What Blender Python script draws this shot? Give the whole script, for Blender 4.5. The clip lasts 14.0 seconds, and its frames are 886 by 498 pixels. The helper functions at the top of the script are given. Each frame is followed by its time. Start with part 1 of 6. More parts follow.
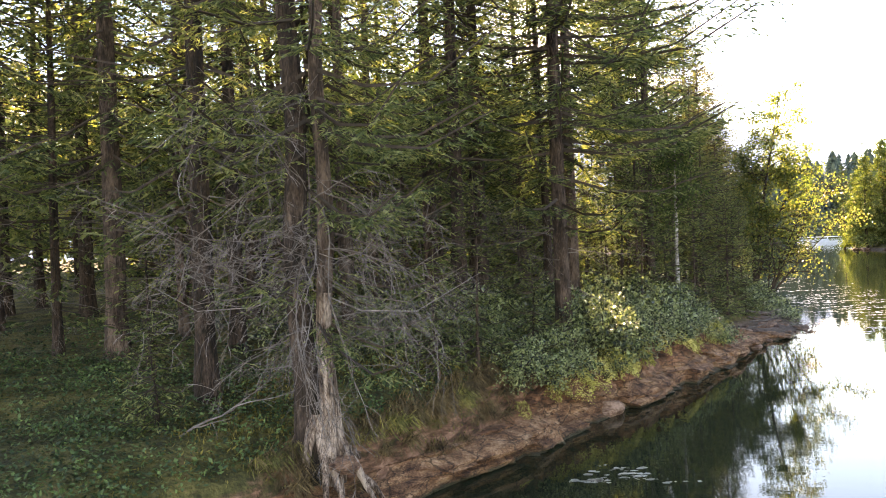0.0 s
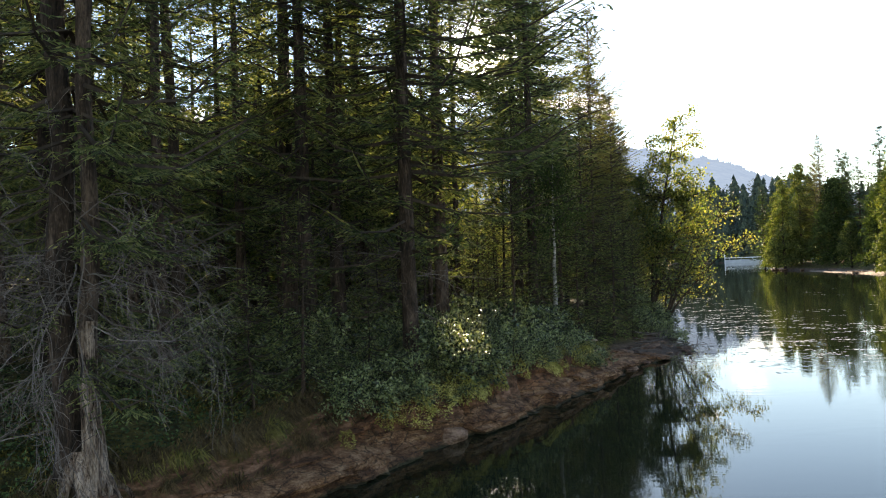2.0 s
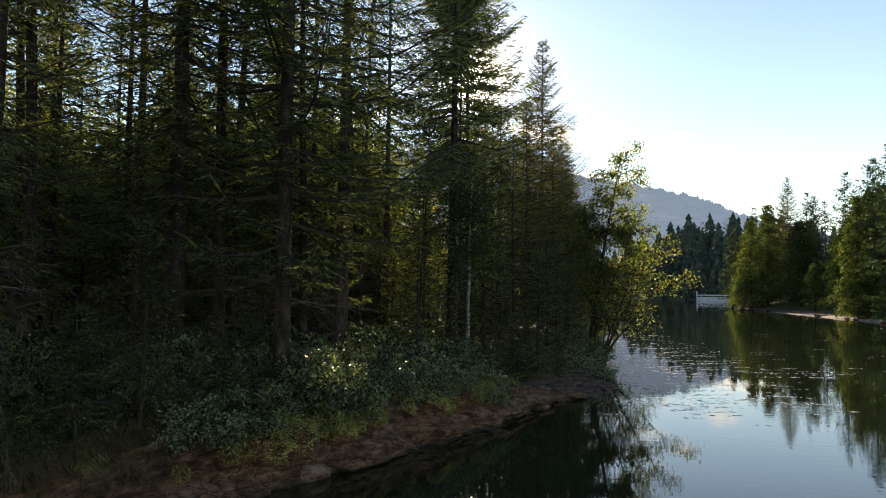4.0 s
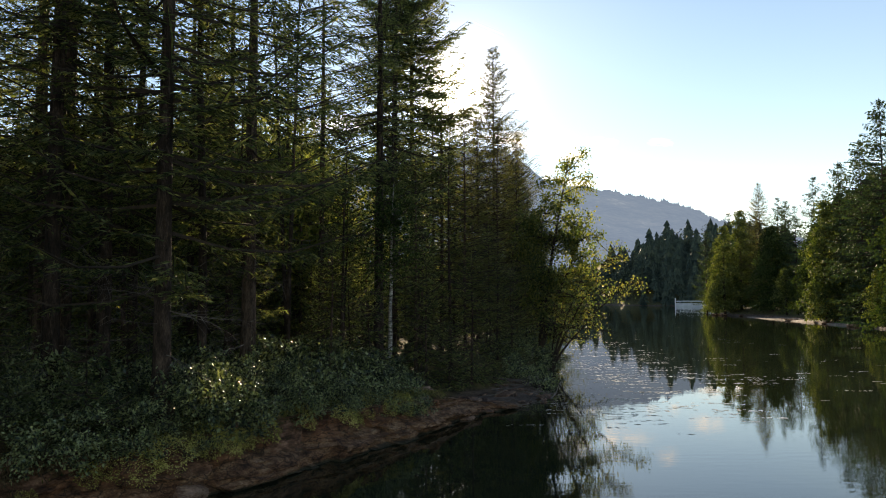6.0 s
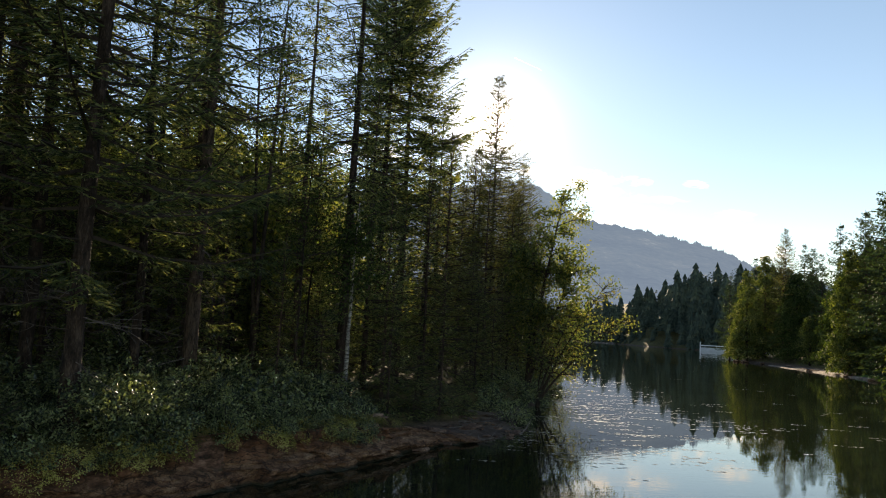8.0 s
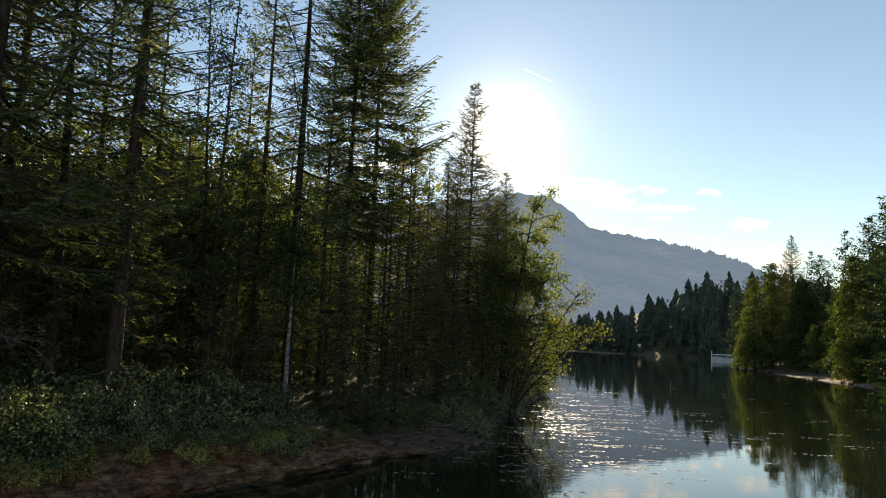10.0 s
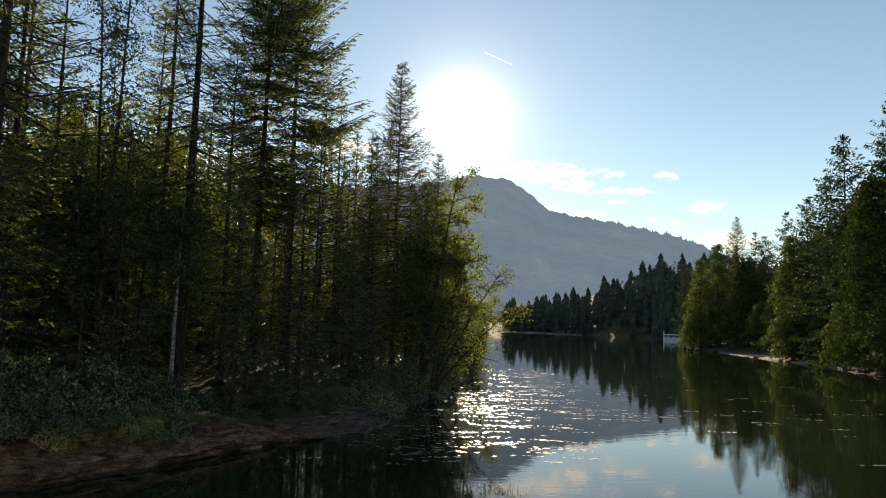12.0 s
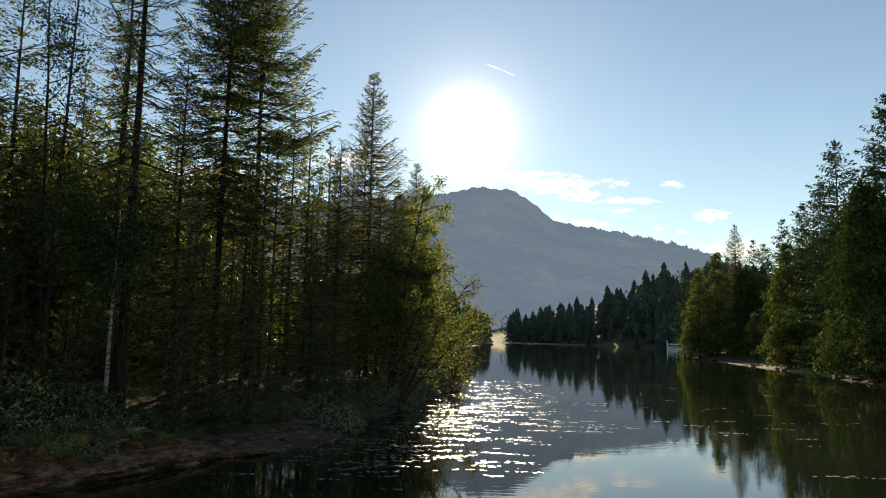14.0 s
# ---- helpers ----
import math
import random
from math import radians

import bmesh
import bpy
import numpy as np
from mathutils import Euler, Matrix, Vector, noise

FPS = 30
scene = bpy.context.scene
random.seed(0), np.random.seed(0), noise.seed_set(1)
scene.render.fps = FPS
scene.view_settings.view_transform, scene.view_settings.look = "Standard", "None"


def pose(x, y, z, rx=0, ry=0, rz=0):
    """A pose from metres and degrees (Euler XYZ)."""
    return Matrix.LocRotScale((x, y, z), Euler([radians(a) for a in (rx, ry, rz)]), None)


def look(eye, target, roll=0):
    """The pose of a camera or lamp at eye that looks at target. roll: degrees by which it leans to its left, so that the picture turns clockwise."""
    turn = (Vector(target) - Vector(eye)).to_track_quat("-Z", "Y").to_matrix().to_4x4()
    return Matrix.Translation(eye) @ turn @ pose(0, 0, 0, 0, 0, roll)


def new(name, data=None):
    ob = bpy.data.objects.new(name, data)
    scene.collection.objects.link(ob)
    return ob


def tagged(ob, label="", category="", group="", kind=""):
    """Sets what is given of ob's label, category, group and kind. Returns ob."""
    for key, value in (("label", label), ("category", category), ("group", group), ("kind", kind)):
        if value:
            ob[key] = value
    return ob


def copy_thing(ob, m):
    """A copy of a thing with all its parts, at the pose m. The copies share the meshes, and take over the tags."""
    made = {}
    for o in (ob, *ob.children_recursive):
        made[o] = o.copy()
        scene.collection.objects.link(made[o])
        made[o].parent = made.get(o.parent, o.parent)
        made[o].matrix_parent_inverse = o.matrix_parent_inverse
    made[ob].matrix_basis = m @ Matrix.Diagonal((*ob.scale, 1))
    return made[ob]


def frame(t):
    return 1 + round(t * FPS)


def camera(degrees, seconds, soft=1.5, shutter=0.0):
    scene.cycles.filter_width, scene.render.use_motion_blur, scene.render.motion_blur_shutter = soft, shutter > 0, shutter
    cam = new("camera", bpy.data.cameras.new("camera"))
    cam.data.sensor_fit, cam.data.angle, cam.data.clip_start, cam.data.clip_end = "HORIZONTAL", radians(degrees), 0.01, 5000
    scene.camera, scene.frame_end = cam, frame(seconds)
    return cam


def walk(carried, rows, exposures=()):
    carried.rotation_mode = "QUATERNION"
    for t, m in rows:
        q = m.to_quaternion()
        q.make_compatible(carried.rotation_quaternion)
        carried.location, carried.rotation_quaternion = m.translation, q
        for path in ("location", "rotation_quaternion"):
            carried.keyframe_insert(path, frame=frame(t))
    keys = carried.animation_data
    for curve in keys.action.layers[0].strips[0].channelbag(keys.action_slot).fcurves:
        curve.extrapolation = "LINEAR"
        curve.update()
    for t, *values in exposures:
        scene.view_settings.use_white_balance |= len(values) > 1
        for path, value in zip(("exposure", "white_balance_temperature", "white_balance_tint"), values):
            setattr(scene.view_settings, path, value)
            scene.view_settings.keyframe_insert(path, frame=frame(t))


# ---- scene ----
cam = camera(60.3, 14.0, soft=1.05)

PATH = [
    (0, (2.645, -2.396, 4.335), (2.392, -0.412, 4.333), -2.3),
    (0.5, (3.224, -2.209, 4.32), (3.059, -0.216, 4.319), -1.9),
    (1, (3.824, -2.101, 4.334), (3.669, -0.107, 4.318), -1.9),
    (1.5, (4.446, -1.831, 4.304), (4.338, 0.166, 4.285), -2.0),
    (2, (5.105, -1.715, 4.35), (5.005, 0.282, 4.391), -2.1),
    (2.5, (5.709, -1.534, 4.369), (5.616, 0.462, 4.465), 2.6),
    (3, (6.399, -1.301, 4.4), (6.303, 0.692, 4.539), 2.8),
    (3.2, (6.676, -1.227, 4.417), (6.583, 0.767, 4.528), 2.1),
    (5.3, (9.161, -0.518, 4.563), (9.131, 1.479, 4.663), -0.1),
    (5.5, (9.415, -0.477, 4.529), (9.385, 1.52, 4.64), -0.3),
    (6, (9.991, -0.214, 4.494), (9.986, 1.782, 4.622), -0.2),
    (6.5, (10.596, -0.041, 4.47), (10.605, 1.955, 4.6), 0.3),
    (7, (11.206, 0.043, 4.468), (11.164, 2.039, 4.589), 0.6),
    (7.5, (11.79, 0.362, 4.41), (11.724, 2.356, 4.554), 1.9),
    (7.7, (12.031, 0.474, 4.391), (11.957, 2.464, 4.575), 2.8),
    (9.8, (14.701, 1.368, 4.38), (14.574, 3.35, 4.622), 2.6),
    (10, (14.958, 1.374, 4.378), (14.839, 3.356, 4.614), 2.3),
    (10.5, (15.573, 1.448, 4.388), (15.527, 3.437, 4.595), 1.6),
    (11, (16.162, 1.639, 4.376), (16.145, 3.63, 4.57), 1.6),
    (11.5, (16.749, 1.785, 4.395), (16.732, 3.776, 4.586), 1.5),
    (12, (17.359, 1.973, 4.404), (17.343, 3.963, 4.6), 1.7),
    (12.5, (17.925, 2.058, 4.382), (17.923, 4.049, 4.577), 2.8),
    (13, (18.511, 2.222, 4.4), (18.522, 4.212, 4.6), 3.4),
    (13.5, (19.062, 2.367, 4.427), (19.047, 4.357, 4.623), 2.3),
    (14, (19.626, 2.513, 4.434), (19.594, 4.5, 4.66), 1.1),
]
walk(cam, [(t, look(e, g, r)) for t, e, g, r in PATH],
     exposures=[(0, 3.75, 8800, 28), (0.5, 3.15, 8500, 25), (1, 2.85, 8200, 22), (1.5, 2.65, 7800, 19), (2, 2.28, 7700, 16), (2.5, 1.92, 7600, 16), (3, 1.52, 7400, 15), (5.5, 1.3, 7600, 15),
           (10, 1.0, 7600, 11), (14, 0.75, 7450, 9)])

# ---------------------------------------------------------------- world, sun
SUN_EL, SUN_AZ = 15.3, 0.86
SUN_DIR = Vector((math.sin(radians(SUN_AZ)) * math.cos(radians(SUN_EL)), math.cos(radians(SUN_AZ)) * math.cos(radians(SUN_EL)), math.sin(radians(SUN_EL))))


def link(tree, a, b):
    tree.links.new(a, b)


def node(tree, kind, **values):
    n = tree.nodes.new(kind)
    for key, value in values.items():
        if key in n.inputs.keys():
            n.inputs[key].default_value = value
        else:
            setattr(n, key, value)
    return n


def calc(tree, op, a, b=None, c=None, clamp=False):
    n = tree.nodes.new("ShaderNodeMath")
    n.operation, n.use_clamp = op, clamp
    for slot, v in zip(n.inputs, (a, b, c)):
        if v is None:
            continue
        if isinstance(v, (int, float)):
            slot.default_value = v
        else:
            tree.links.new(v, slot)
    return n.outputs[0]


def make_world():
    w = bpy.data.worlds.new("sky")
    scene.world = w
    w.use_nodes = True
    t = w.node_tree
    t.nodes.clear()
    out = node(t, "ShaderNodeOutputWorld")
    sky = node(t, "ShaderNodeTexSky", sky_type="NISHITA", sun_disc=False, sun_elevation=radians(SUN_EL),
               sun_rotation=radians(SUN_AZ), altitude=600.0, air_density=1.0, dust_density=0.0, ozone_density=1.4)
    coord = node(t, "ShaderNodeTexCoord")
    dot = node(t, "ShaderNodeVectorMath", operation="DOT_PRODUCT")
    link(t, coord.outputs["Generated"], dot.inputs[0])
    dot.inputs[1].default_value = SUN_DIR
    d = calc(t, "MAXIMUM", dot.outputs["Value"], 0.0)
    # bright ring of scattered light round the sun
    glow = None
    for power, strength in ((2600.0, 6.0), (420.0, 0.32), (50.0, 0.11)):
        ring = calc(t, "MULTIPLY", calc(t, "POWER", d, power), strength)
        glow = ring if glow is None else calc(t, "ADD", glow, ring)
    # low clouds: soft banks broken up by noise, by slope to the east and upwards
    xyz = node(t, "ShaderNodeSeparateXYZ")
    link(t, coord.outputs["Generated"], xyz.inputs[0])
    y = calc(t, "MAXIMUM", xyz.outputs[1], 0.05)
    az, el = calc(t, "DIVIDE", xyz.outputs[0], y), calc(t, "DIVIDE", xyz.outputs[2], y)
    vec = node(t, "ShaderNodeCombineXYZ")
    link(t, calc(t, "MULTIPLY", az, 34.0), vec.inputs[0])
    link(t, calc(t, "MULTIPLY", el, 90.0), vec.inputs[1])
    noise_tex = node(t, "ShaderNodeTexNoise", Scale=1.6, Detail=8.0, Roughness=0.65)
    link(t, vec.outputs[0], noise_tex.inputs["Vector"])
    total = None
    for a, e, sa, se, k in ((5.2, 11.9, 2.2, 0.5, 1.0), (7.6, 11.5, 2.6, 0.75, 1.0), (9.5, 10.6, 1.6, 0.5, 0.95), (12.8, 10.35, 2.5, 0.24, 0.95), (11.9, 11.65, 0.9, 0.32, 0.9),
                            (16.0, 11.6, 0.85, 0.3, 0.95), (18.6, 9.35, 1.2, 0.45, 1.0), (9.9, 8.55, 1.6, 0.32, 0.95), (7.8, 8.95, 0.6, 0.25, 0.85), (12.4, 9.55, 0.9, 0.25, 0.75),
                            (15.0, 8.3, 0.5, 0.2, 0.8), (16.6, 8.1, 0.45, 0.2, 0.8), (20.2, 6.8, 2.2, 0.8, 0.9), (-8.0, 13.0, 3.0, 0.8, 0.8), (-19.0, 11.5, 6.0, 1.2, 0.8), (-36.0, 13.0, 9.0, 1.6, 0.7)):
        ta, te = math.tan(radians(a)), math.tan(radians(e))
        p = calc(t, "POWER", calc(t, "DIVIDE", calc(t, "SUBTRACT", az, ta), math.tan(radians(sa))), 2.0)
        q = calc(t, "POWER", calc(t, "DIVIDE", calc(t, "SUBTRACT", el, te), math.tan(radians(se))), 2.0)
        blob = calc(t, "MULTIPLY", calc(t, "POWER", 2.718, calc(t, "MULTIPLY", calc(t, "ADD", p, q), -0.7)), k)
        total = blob if total is None else calc(t, "MAXIMUM", total, blob)
    ragged = calc(t, "MULTIPLY", calc(t, "SUBTRACT", noise_tex.outputs["Fac"], 0.5), 4.2)
    cover = calc(t, "MULTIPLY", calc(t, "SUBTRACT", calc(t, "ADD", total, calc(t, "MULTIPLY", ragged, calc(t, "ADD", total, 0.15, clamp=True))), 0.36), 1.5, clamp=True)
    cover = calc(t, "MULTIPLY", cover, calc(t, "GREATER_THAN", xyz.outputs[1], 0.06))
    sky_bg = node(t, "ShaderNodeBackground", Strength=0.085)
    link(t, sky.outputs[0], sky_bg.inputs["Color"])
    cloud_bg = node(t, "ShaderNodeBackground", Color=(1.0, 0.91, 0.78, 1), Strength=0.85)
    mix = node(t, "ShaderNodeMixShader")
    link(t, calc(t, "MULTIPLY", cover, 0.85), mix.inputs[0])
    link(t, sky_bg.outputs[0], mix.inputs[1])
    link(t, cloud_bg.outputs[0], mix.inputs[2])
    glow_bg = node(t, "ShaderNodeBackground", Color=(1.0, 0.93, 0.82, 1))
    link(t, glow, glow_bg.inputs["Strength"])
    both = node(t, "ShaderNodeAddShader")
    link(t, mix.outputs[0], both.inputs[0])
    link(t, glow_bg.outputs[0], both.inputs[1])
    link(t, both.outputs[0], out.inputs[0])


make_world()
sun = new("sun", bpy.data.lights.new("sun", "SUN"))
sun.data.energy, sun.data.angle, sun.data.color = 5.0, radians(0.5), (1.0, 0.86, 0.66)
sun.matrix_world = look(SUN_DIR * 100, (0, 0, 0))


# ---------------------------------------------------------------- materials
def ramp(t, fac, stops):
    r = t.nodes.new("ShaderNodeValToRGB")
    els = r.color_ramp.elements
    while len(els) < len(stops):
        els.new(0.5)
    for e, (p, c) in zip(els, stops):
        e.position, e.color = p, (*c, 1)
    link(t, fac, r.inputs[0])
    return r.outputs[0]


def surface(name, stops, scale=4.0, detail=8.0, rough=0.85, bump=0.3, bump_scale=None, bump_dist=0.02, stretch=(1, 1, 1),
            fine=None, vary=0.0, leaf=0.0, leaf_tint=(1, 1, 1), specular=0.3, world_space=False, islands=0.0):
    """A material of noise at two scales through a ramp, with bump; leaf: the share of light that passes through."""
    m = bpy.data.materials.new(name)
    m.use_nodes = True
    t = m.node_tree
    p = t.nodes["Principled BSDF"]
    coord = node(t, "ShaderNodeTexCoord")
    mapping = node(t, "ShaderNodeMapping")
    mapping.inputs["Scale"].default_value = stretch
    if world_space:
        link(t, node(t, "ShaderNodeNewGeometry").outputs["Position"], mapping.inputs[0])
    else:
        link(t, coord.outputs["Object"], mapping.inputs[0])
    n1 = node(t, "ShaderNodeTexNoise", Scale=scale, Detail=detail, Roughness=0.62)
    n2 = node(t, "ShaderNodeTexNoise", Scale=fine or scale * 7, Detail=4.0, Roughness=0.6)
    link(t, mapping.outputs[0], n1.inputs["Vector"])
    link(t, mapping.outputs[0], n2.inputs["Vector"])
    fac = calc(t, "ADD", calc(t, "MULTIPLY", n1.outputs["Fac"], 0.65), calc(t, "MULTIPLY", n2.outputs["Fac"], 0.35))
    if vary:
        info = node(t, "ShaderNodeObjectInfo")
        fac = calc(t, "ADD", fac, calc(t, "MULTIPLY", calc(t, "SUBTRACT", info.outputs["Random"], 0.5), vary))
    if islands:
        geo = node(t, "ShaderNodeNewGeometry")
        fac = calc(t, "ADD", fac, calc(t, "MULTIPLY", calc(t, "SUBTRACT", geo.outputs["Random Per Island"], 0.5), islands))
    colour = ramp(t, fac, stops)
    link(t, colour, p.inputs["Base Color"])
    p.inputs["Roughness"].default_value = rough
    p.inputs["Specular IOR Level"].default_value = specular
    if bump:
        b = node(t, "ShaderNodeBump", Strength=bump, Distance=bump_dist)
        n3 = node(t, "ShaderNodeTexNoise", Scale=bump_scale or scale * 3, Detail=6.0)
        link(t, mapping.outputs[0], n3.inputs["Vector"])
        link(t, n3.outputs["Fac"], b.inputs["Height"])
        link(t, b.outputs[0], p.inputs["Normal"])
    if leaf:
        tr = node(t, "ShaderNodeBsdfTranslucent")
        tint = node(t, "ShaderNodeMix", data_type="RGBA", blend_type="MULTIPLY")
        tint.inputs["Factor"].default_value = 1.0
        link(t, colour, tint.inputs["A"])
        tint.inputs["B"].default_value = (*leaf_tint, 1)
        link(t, tint.outputs["Result"], tr.inputs["Color"])
        mix = node(t, "ShaderNodeMixShader", Fac=leaf)
        link(t, p.outputs[0], mix.inputs[1])
        link(t, tr.outputs[0], mix.inputs[2])
        link(t, mix.outputs[0], t.nodes["Material Output"].inputs[0])
    return m


M = dict(
    needles=surface("needles", [(0.2, (0.02, 0.032, 0.015)), (0.5, (0.08, 0.112, 0.045)), (0.82, (0.22, 0.24, 0.11))], 1.3, 3, 0.6, 0, vary=0.15,
                    leaf=0.5, leaf_tint=(1.5, 1.4, 0.75), islands=0.6),
    needles_far=surface("needles_far", [(0.3, (0.02, 0.042, 0.02)), (0.55, (0.04, 0.07, 0.03)), (0.75, (0.07, 0.1, 0.04))], 0.5, 3, 0.7, 0, vary=0.2,
                        leaf=0.2, leaf_tint=(1.6, 1.5, 0.7), islands=0.25),
    # haze over the far shore is put into this colour: lighter and bluer
    woods=surface("distant_woods", [(0.3, (0.03, 0.05, 0.04)), (0.55, (0.065, 0.09, 0.064)), (0.75, (0.11, 0.13, 0.08))], 0.06, 4, 0.8, 0, leaf=0.08, islands=0.3, world_space=True),
    larch=surface("larch_needles", [(0.3, (0.06, 0.085, 0.03)), (0.7, (0.16, 0.16, 0.065))], 1.0, 3, 0.65, 0, leaf=0.45, leaf_tint=(1.5, 1.3, 0.7), islands=0.2),
    bark=surface("spruce_bark", [(0.37, (0.012, 0.009, 0.006)), (0.5, (0.045, 0.03, 0.022)), (0.64, (0.14, 0.098, 0.073))], 6.0, 10, 0.95, 1.0, 18, 0.09,
                 (1, 1, 0.25), vary=0.12),
    bark_red=surface("pale_bark", [(0.42, (0.022, 0.014, 0.01)), (0.49, (0.15, 0.104, 0.078)), (0.6, (0.42, 0.33, 0.265))], 9.0, 10, 0.95, 1.0, 22, 0.1, (1, 1, 0.16)),
    birch_bark=surface("birch_bark", [(0.4, (0.03, 0.026, 0.022)), (0.48, (0.2, 0.18, 0.155)), (0.6, (0.48, 0.45, 0.4))], 3.5, 8, 0.8, 0.4, 12, 0.01, (0.5, 0.5, 2.5)),
    deadwood=surface("dead_twigs", [(0.3, (0.05, 0.04, 0.034)), (0.6, (0.16, 0.135, 0.12)), (0.85, (0.36, 0.33, 0.31))], 5, 5, 0.95, 0, islands=0.3),
    twig=surface("twig_wood", [(0.3, (0.022, 0.016, 0.012)), (0.7, (0.07, 0.052, 0.038))], 5, 4, 0.95, 0),
    leaf_dark=surface("bush_leaves", [(0.22, (0.012, 0.024, 0.012)), (0.5, (0.09, 0.125, 0.05)), (0.8, (0.28, 0.32, 0.15))], 2.0, 3, 0.32, 0, vary=0.25,
                      leaf=0.22, leaf_tint=(1.4, 1.4, 0.7), islands=0.95, specular=0.5),
    leaf_yellow=surface("birch_leaves", [(0.25, (0.06, 0.1, 0.035)), (0.5, (0.14, 0.17, 0.06)), (0.75, (0.3, 0.26, 0.08))], 0.4, 3, 0.5, 0,
                        leaf=0.42, leaf_tint=(1.3, 1.3, 0.65), islands=0.4, specular=0.4),
    leaf_green=surface("broad_leaves", [(0.25, (0.026, 0.042, 0.016)), (0.5, (0.066, 0.092, 0.032)), (0.78, (0.16, 0.175, 0.06))], 0.25, 3, 0.9, 0, vary=0.15,
                       leaf=0.13, leaf_tint=(1.2, 1.45, 0.5), islands=0.4, specular=0.0),
    leaf_alder=surface("alder_leaves", [(0.25, (0.04, 0.06, 0.024)), (0.5, (0.1, 0.125, 0.045)), (0.78, (0.24, 0.22, 0.075))], 0.5, 3, 0.45, 0,
                       leaf=0.6, leaf_tint=(1.5, 1.6, 0.65), islands=0.5, specular=0.5),
    grass=surface("bank_grass", [(0.25, (0.06, 0.07, 0.022)), (0.5, (0.19, 0.185, 0.06)), (0.75, (0.38, 0.33, 0.12))], 3, 3, 0.7, 0, vary=0.25, leaf=0.35,
                  leaf_tint=(1.3, 1.2, 0.5), islands=0.4),
    herb=surface("floor_herbs", [(0.25, (0.014, 0.026, 0.01)), (0.5, (0.04, 0.075, 0.026)), (0.8, (0.11, 0.17, 0.055))], 0.7, 4, 0.6, 0, leaf=0.15, leaf_tint=(1.3, 1.3, 0.6), islands=0.6),
    cushion=surface("bank_moss", [(0.25, (0.15, 0.15, 0.035)), (0.5, (0.42, 0.39, 0.11)), (0.75, (0.66, 0.6, 0.24))], 5, 4, 0.8, 0, vary=0.35, leaf=0.3, leaf_tint=(1.2, 1.2, 0.5), islands=0.5),
    moss=surface("olive_moss", [(0.25, (0.03, 0.032, 0.008)), (0.5, (0.1, 0.09, 0.022)), (0.75, (0.22, 0.18, 0.05))], 3, 4, 0.9, 0, leaf=0.2, leaf_tint=(1.2, 1.1, 0.5), islands=0.5),
    dry_grass=surface("dry_grass", [(0.25, (0.035, 0.024, 0.012)), (0.5, (0.12, 0.085, 0.04)), (0.75, (0.24, 0.17, 0.08))], 3, 3, 0.85, 0, vary=0.2, leaf=0.2,
                      islands=0.4),
    rock=surface("bank_rock", [(0.38, (0.03, 0.015, 0.01)), (0.5, (0.16, 0.088, 0.055)), (0.63, (0.36, 0.23, 0.16))], 2.5, 10, 0.85, 1.0, 9, 0.12,
                 (1, 1, 2.2), vary=0.15),
    concrete=surface("pale_concrete", [(0.3, (0.42, 0.43, 0.44)), (0.7, (0.7, 0.7, 0.7))], 0.5, 6, 0.85, 0.2, 2, 0.05),
    paint=surface("white_paint", [(0.3, (0.7, 0.7, 0.7)), (0.7, (0.85, 0.85, 0.84))], 0.5, 4, 0.6, 0),
    meadow=surface("meadow_grass", [(0.3, (0.07, 0.15, 0.03)), (0.7, (0.15, 0.24, 0.055))], 0.05, 5, 0.9, 0, leaf=0.3, world_space=True),
    sand=surface("shore_gravel", [(0.35, (0.07, 0.055, 0.045)), (0.5, (0.17, 0.135, 0.11)), (0.68, (0.34, 0.28, 0.23))], 0.4, 10, 0.95, 0.5, 3, 0.05, world_space=True),
    float_leaf=surface("floating_leaves", [(0.3, (0.2, 0.19, 0.15)), (0.7, (0.5, 0.47, 0.4))], 3, 4, 0.35, 0, islands=0.4, specular=0.6),
    leaf_lime=surface("lime_leaves", [(0.25, (0.04, 0.058, 0.02)), (0.5, (0.105, 0.128, 0.04)), (0.78, (0.26, 0.25, 0.08))], 0.25, 3, 0.75, 0, vary=0.15,
                      leaf=0.2, leaf_tint=(1.3, 1.5, 0.5), islands=0.4, specular=0.1),
    vapour=surface("vapour", [(0.3, (0.8, 0.8, 0.8)), (0.7, (0.9, 0.9, 0.9))], 0.01, 3, 1.0, 0, leaf=0.9),
)


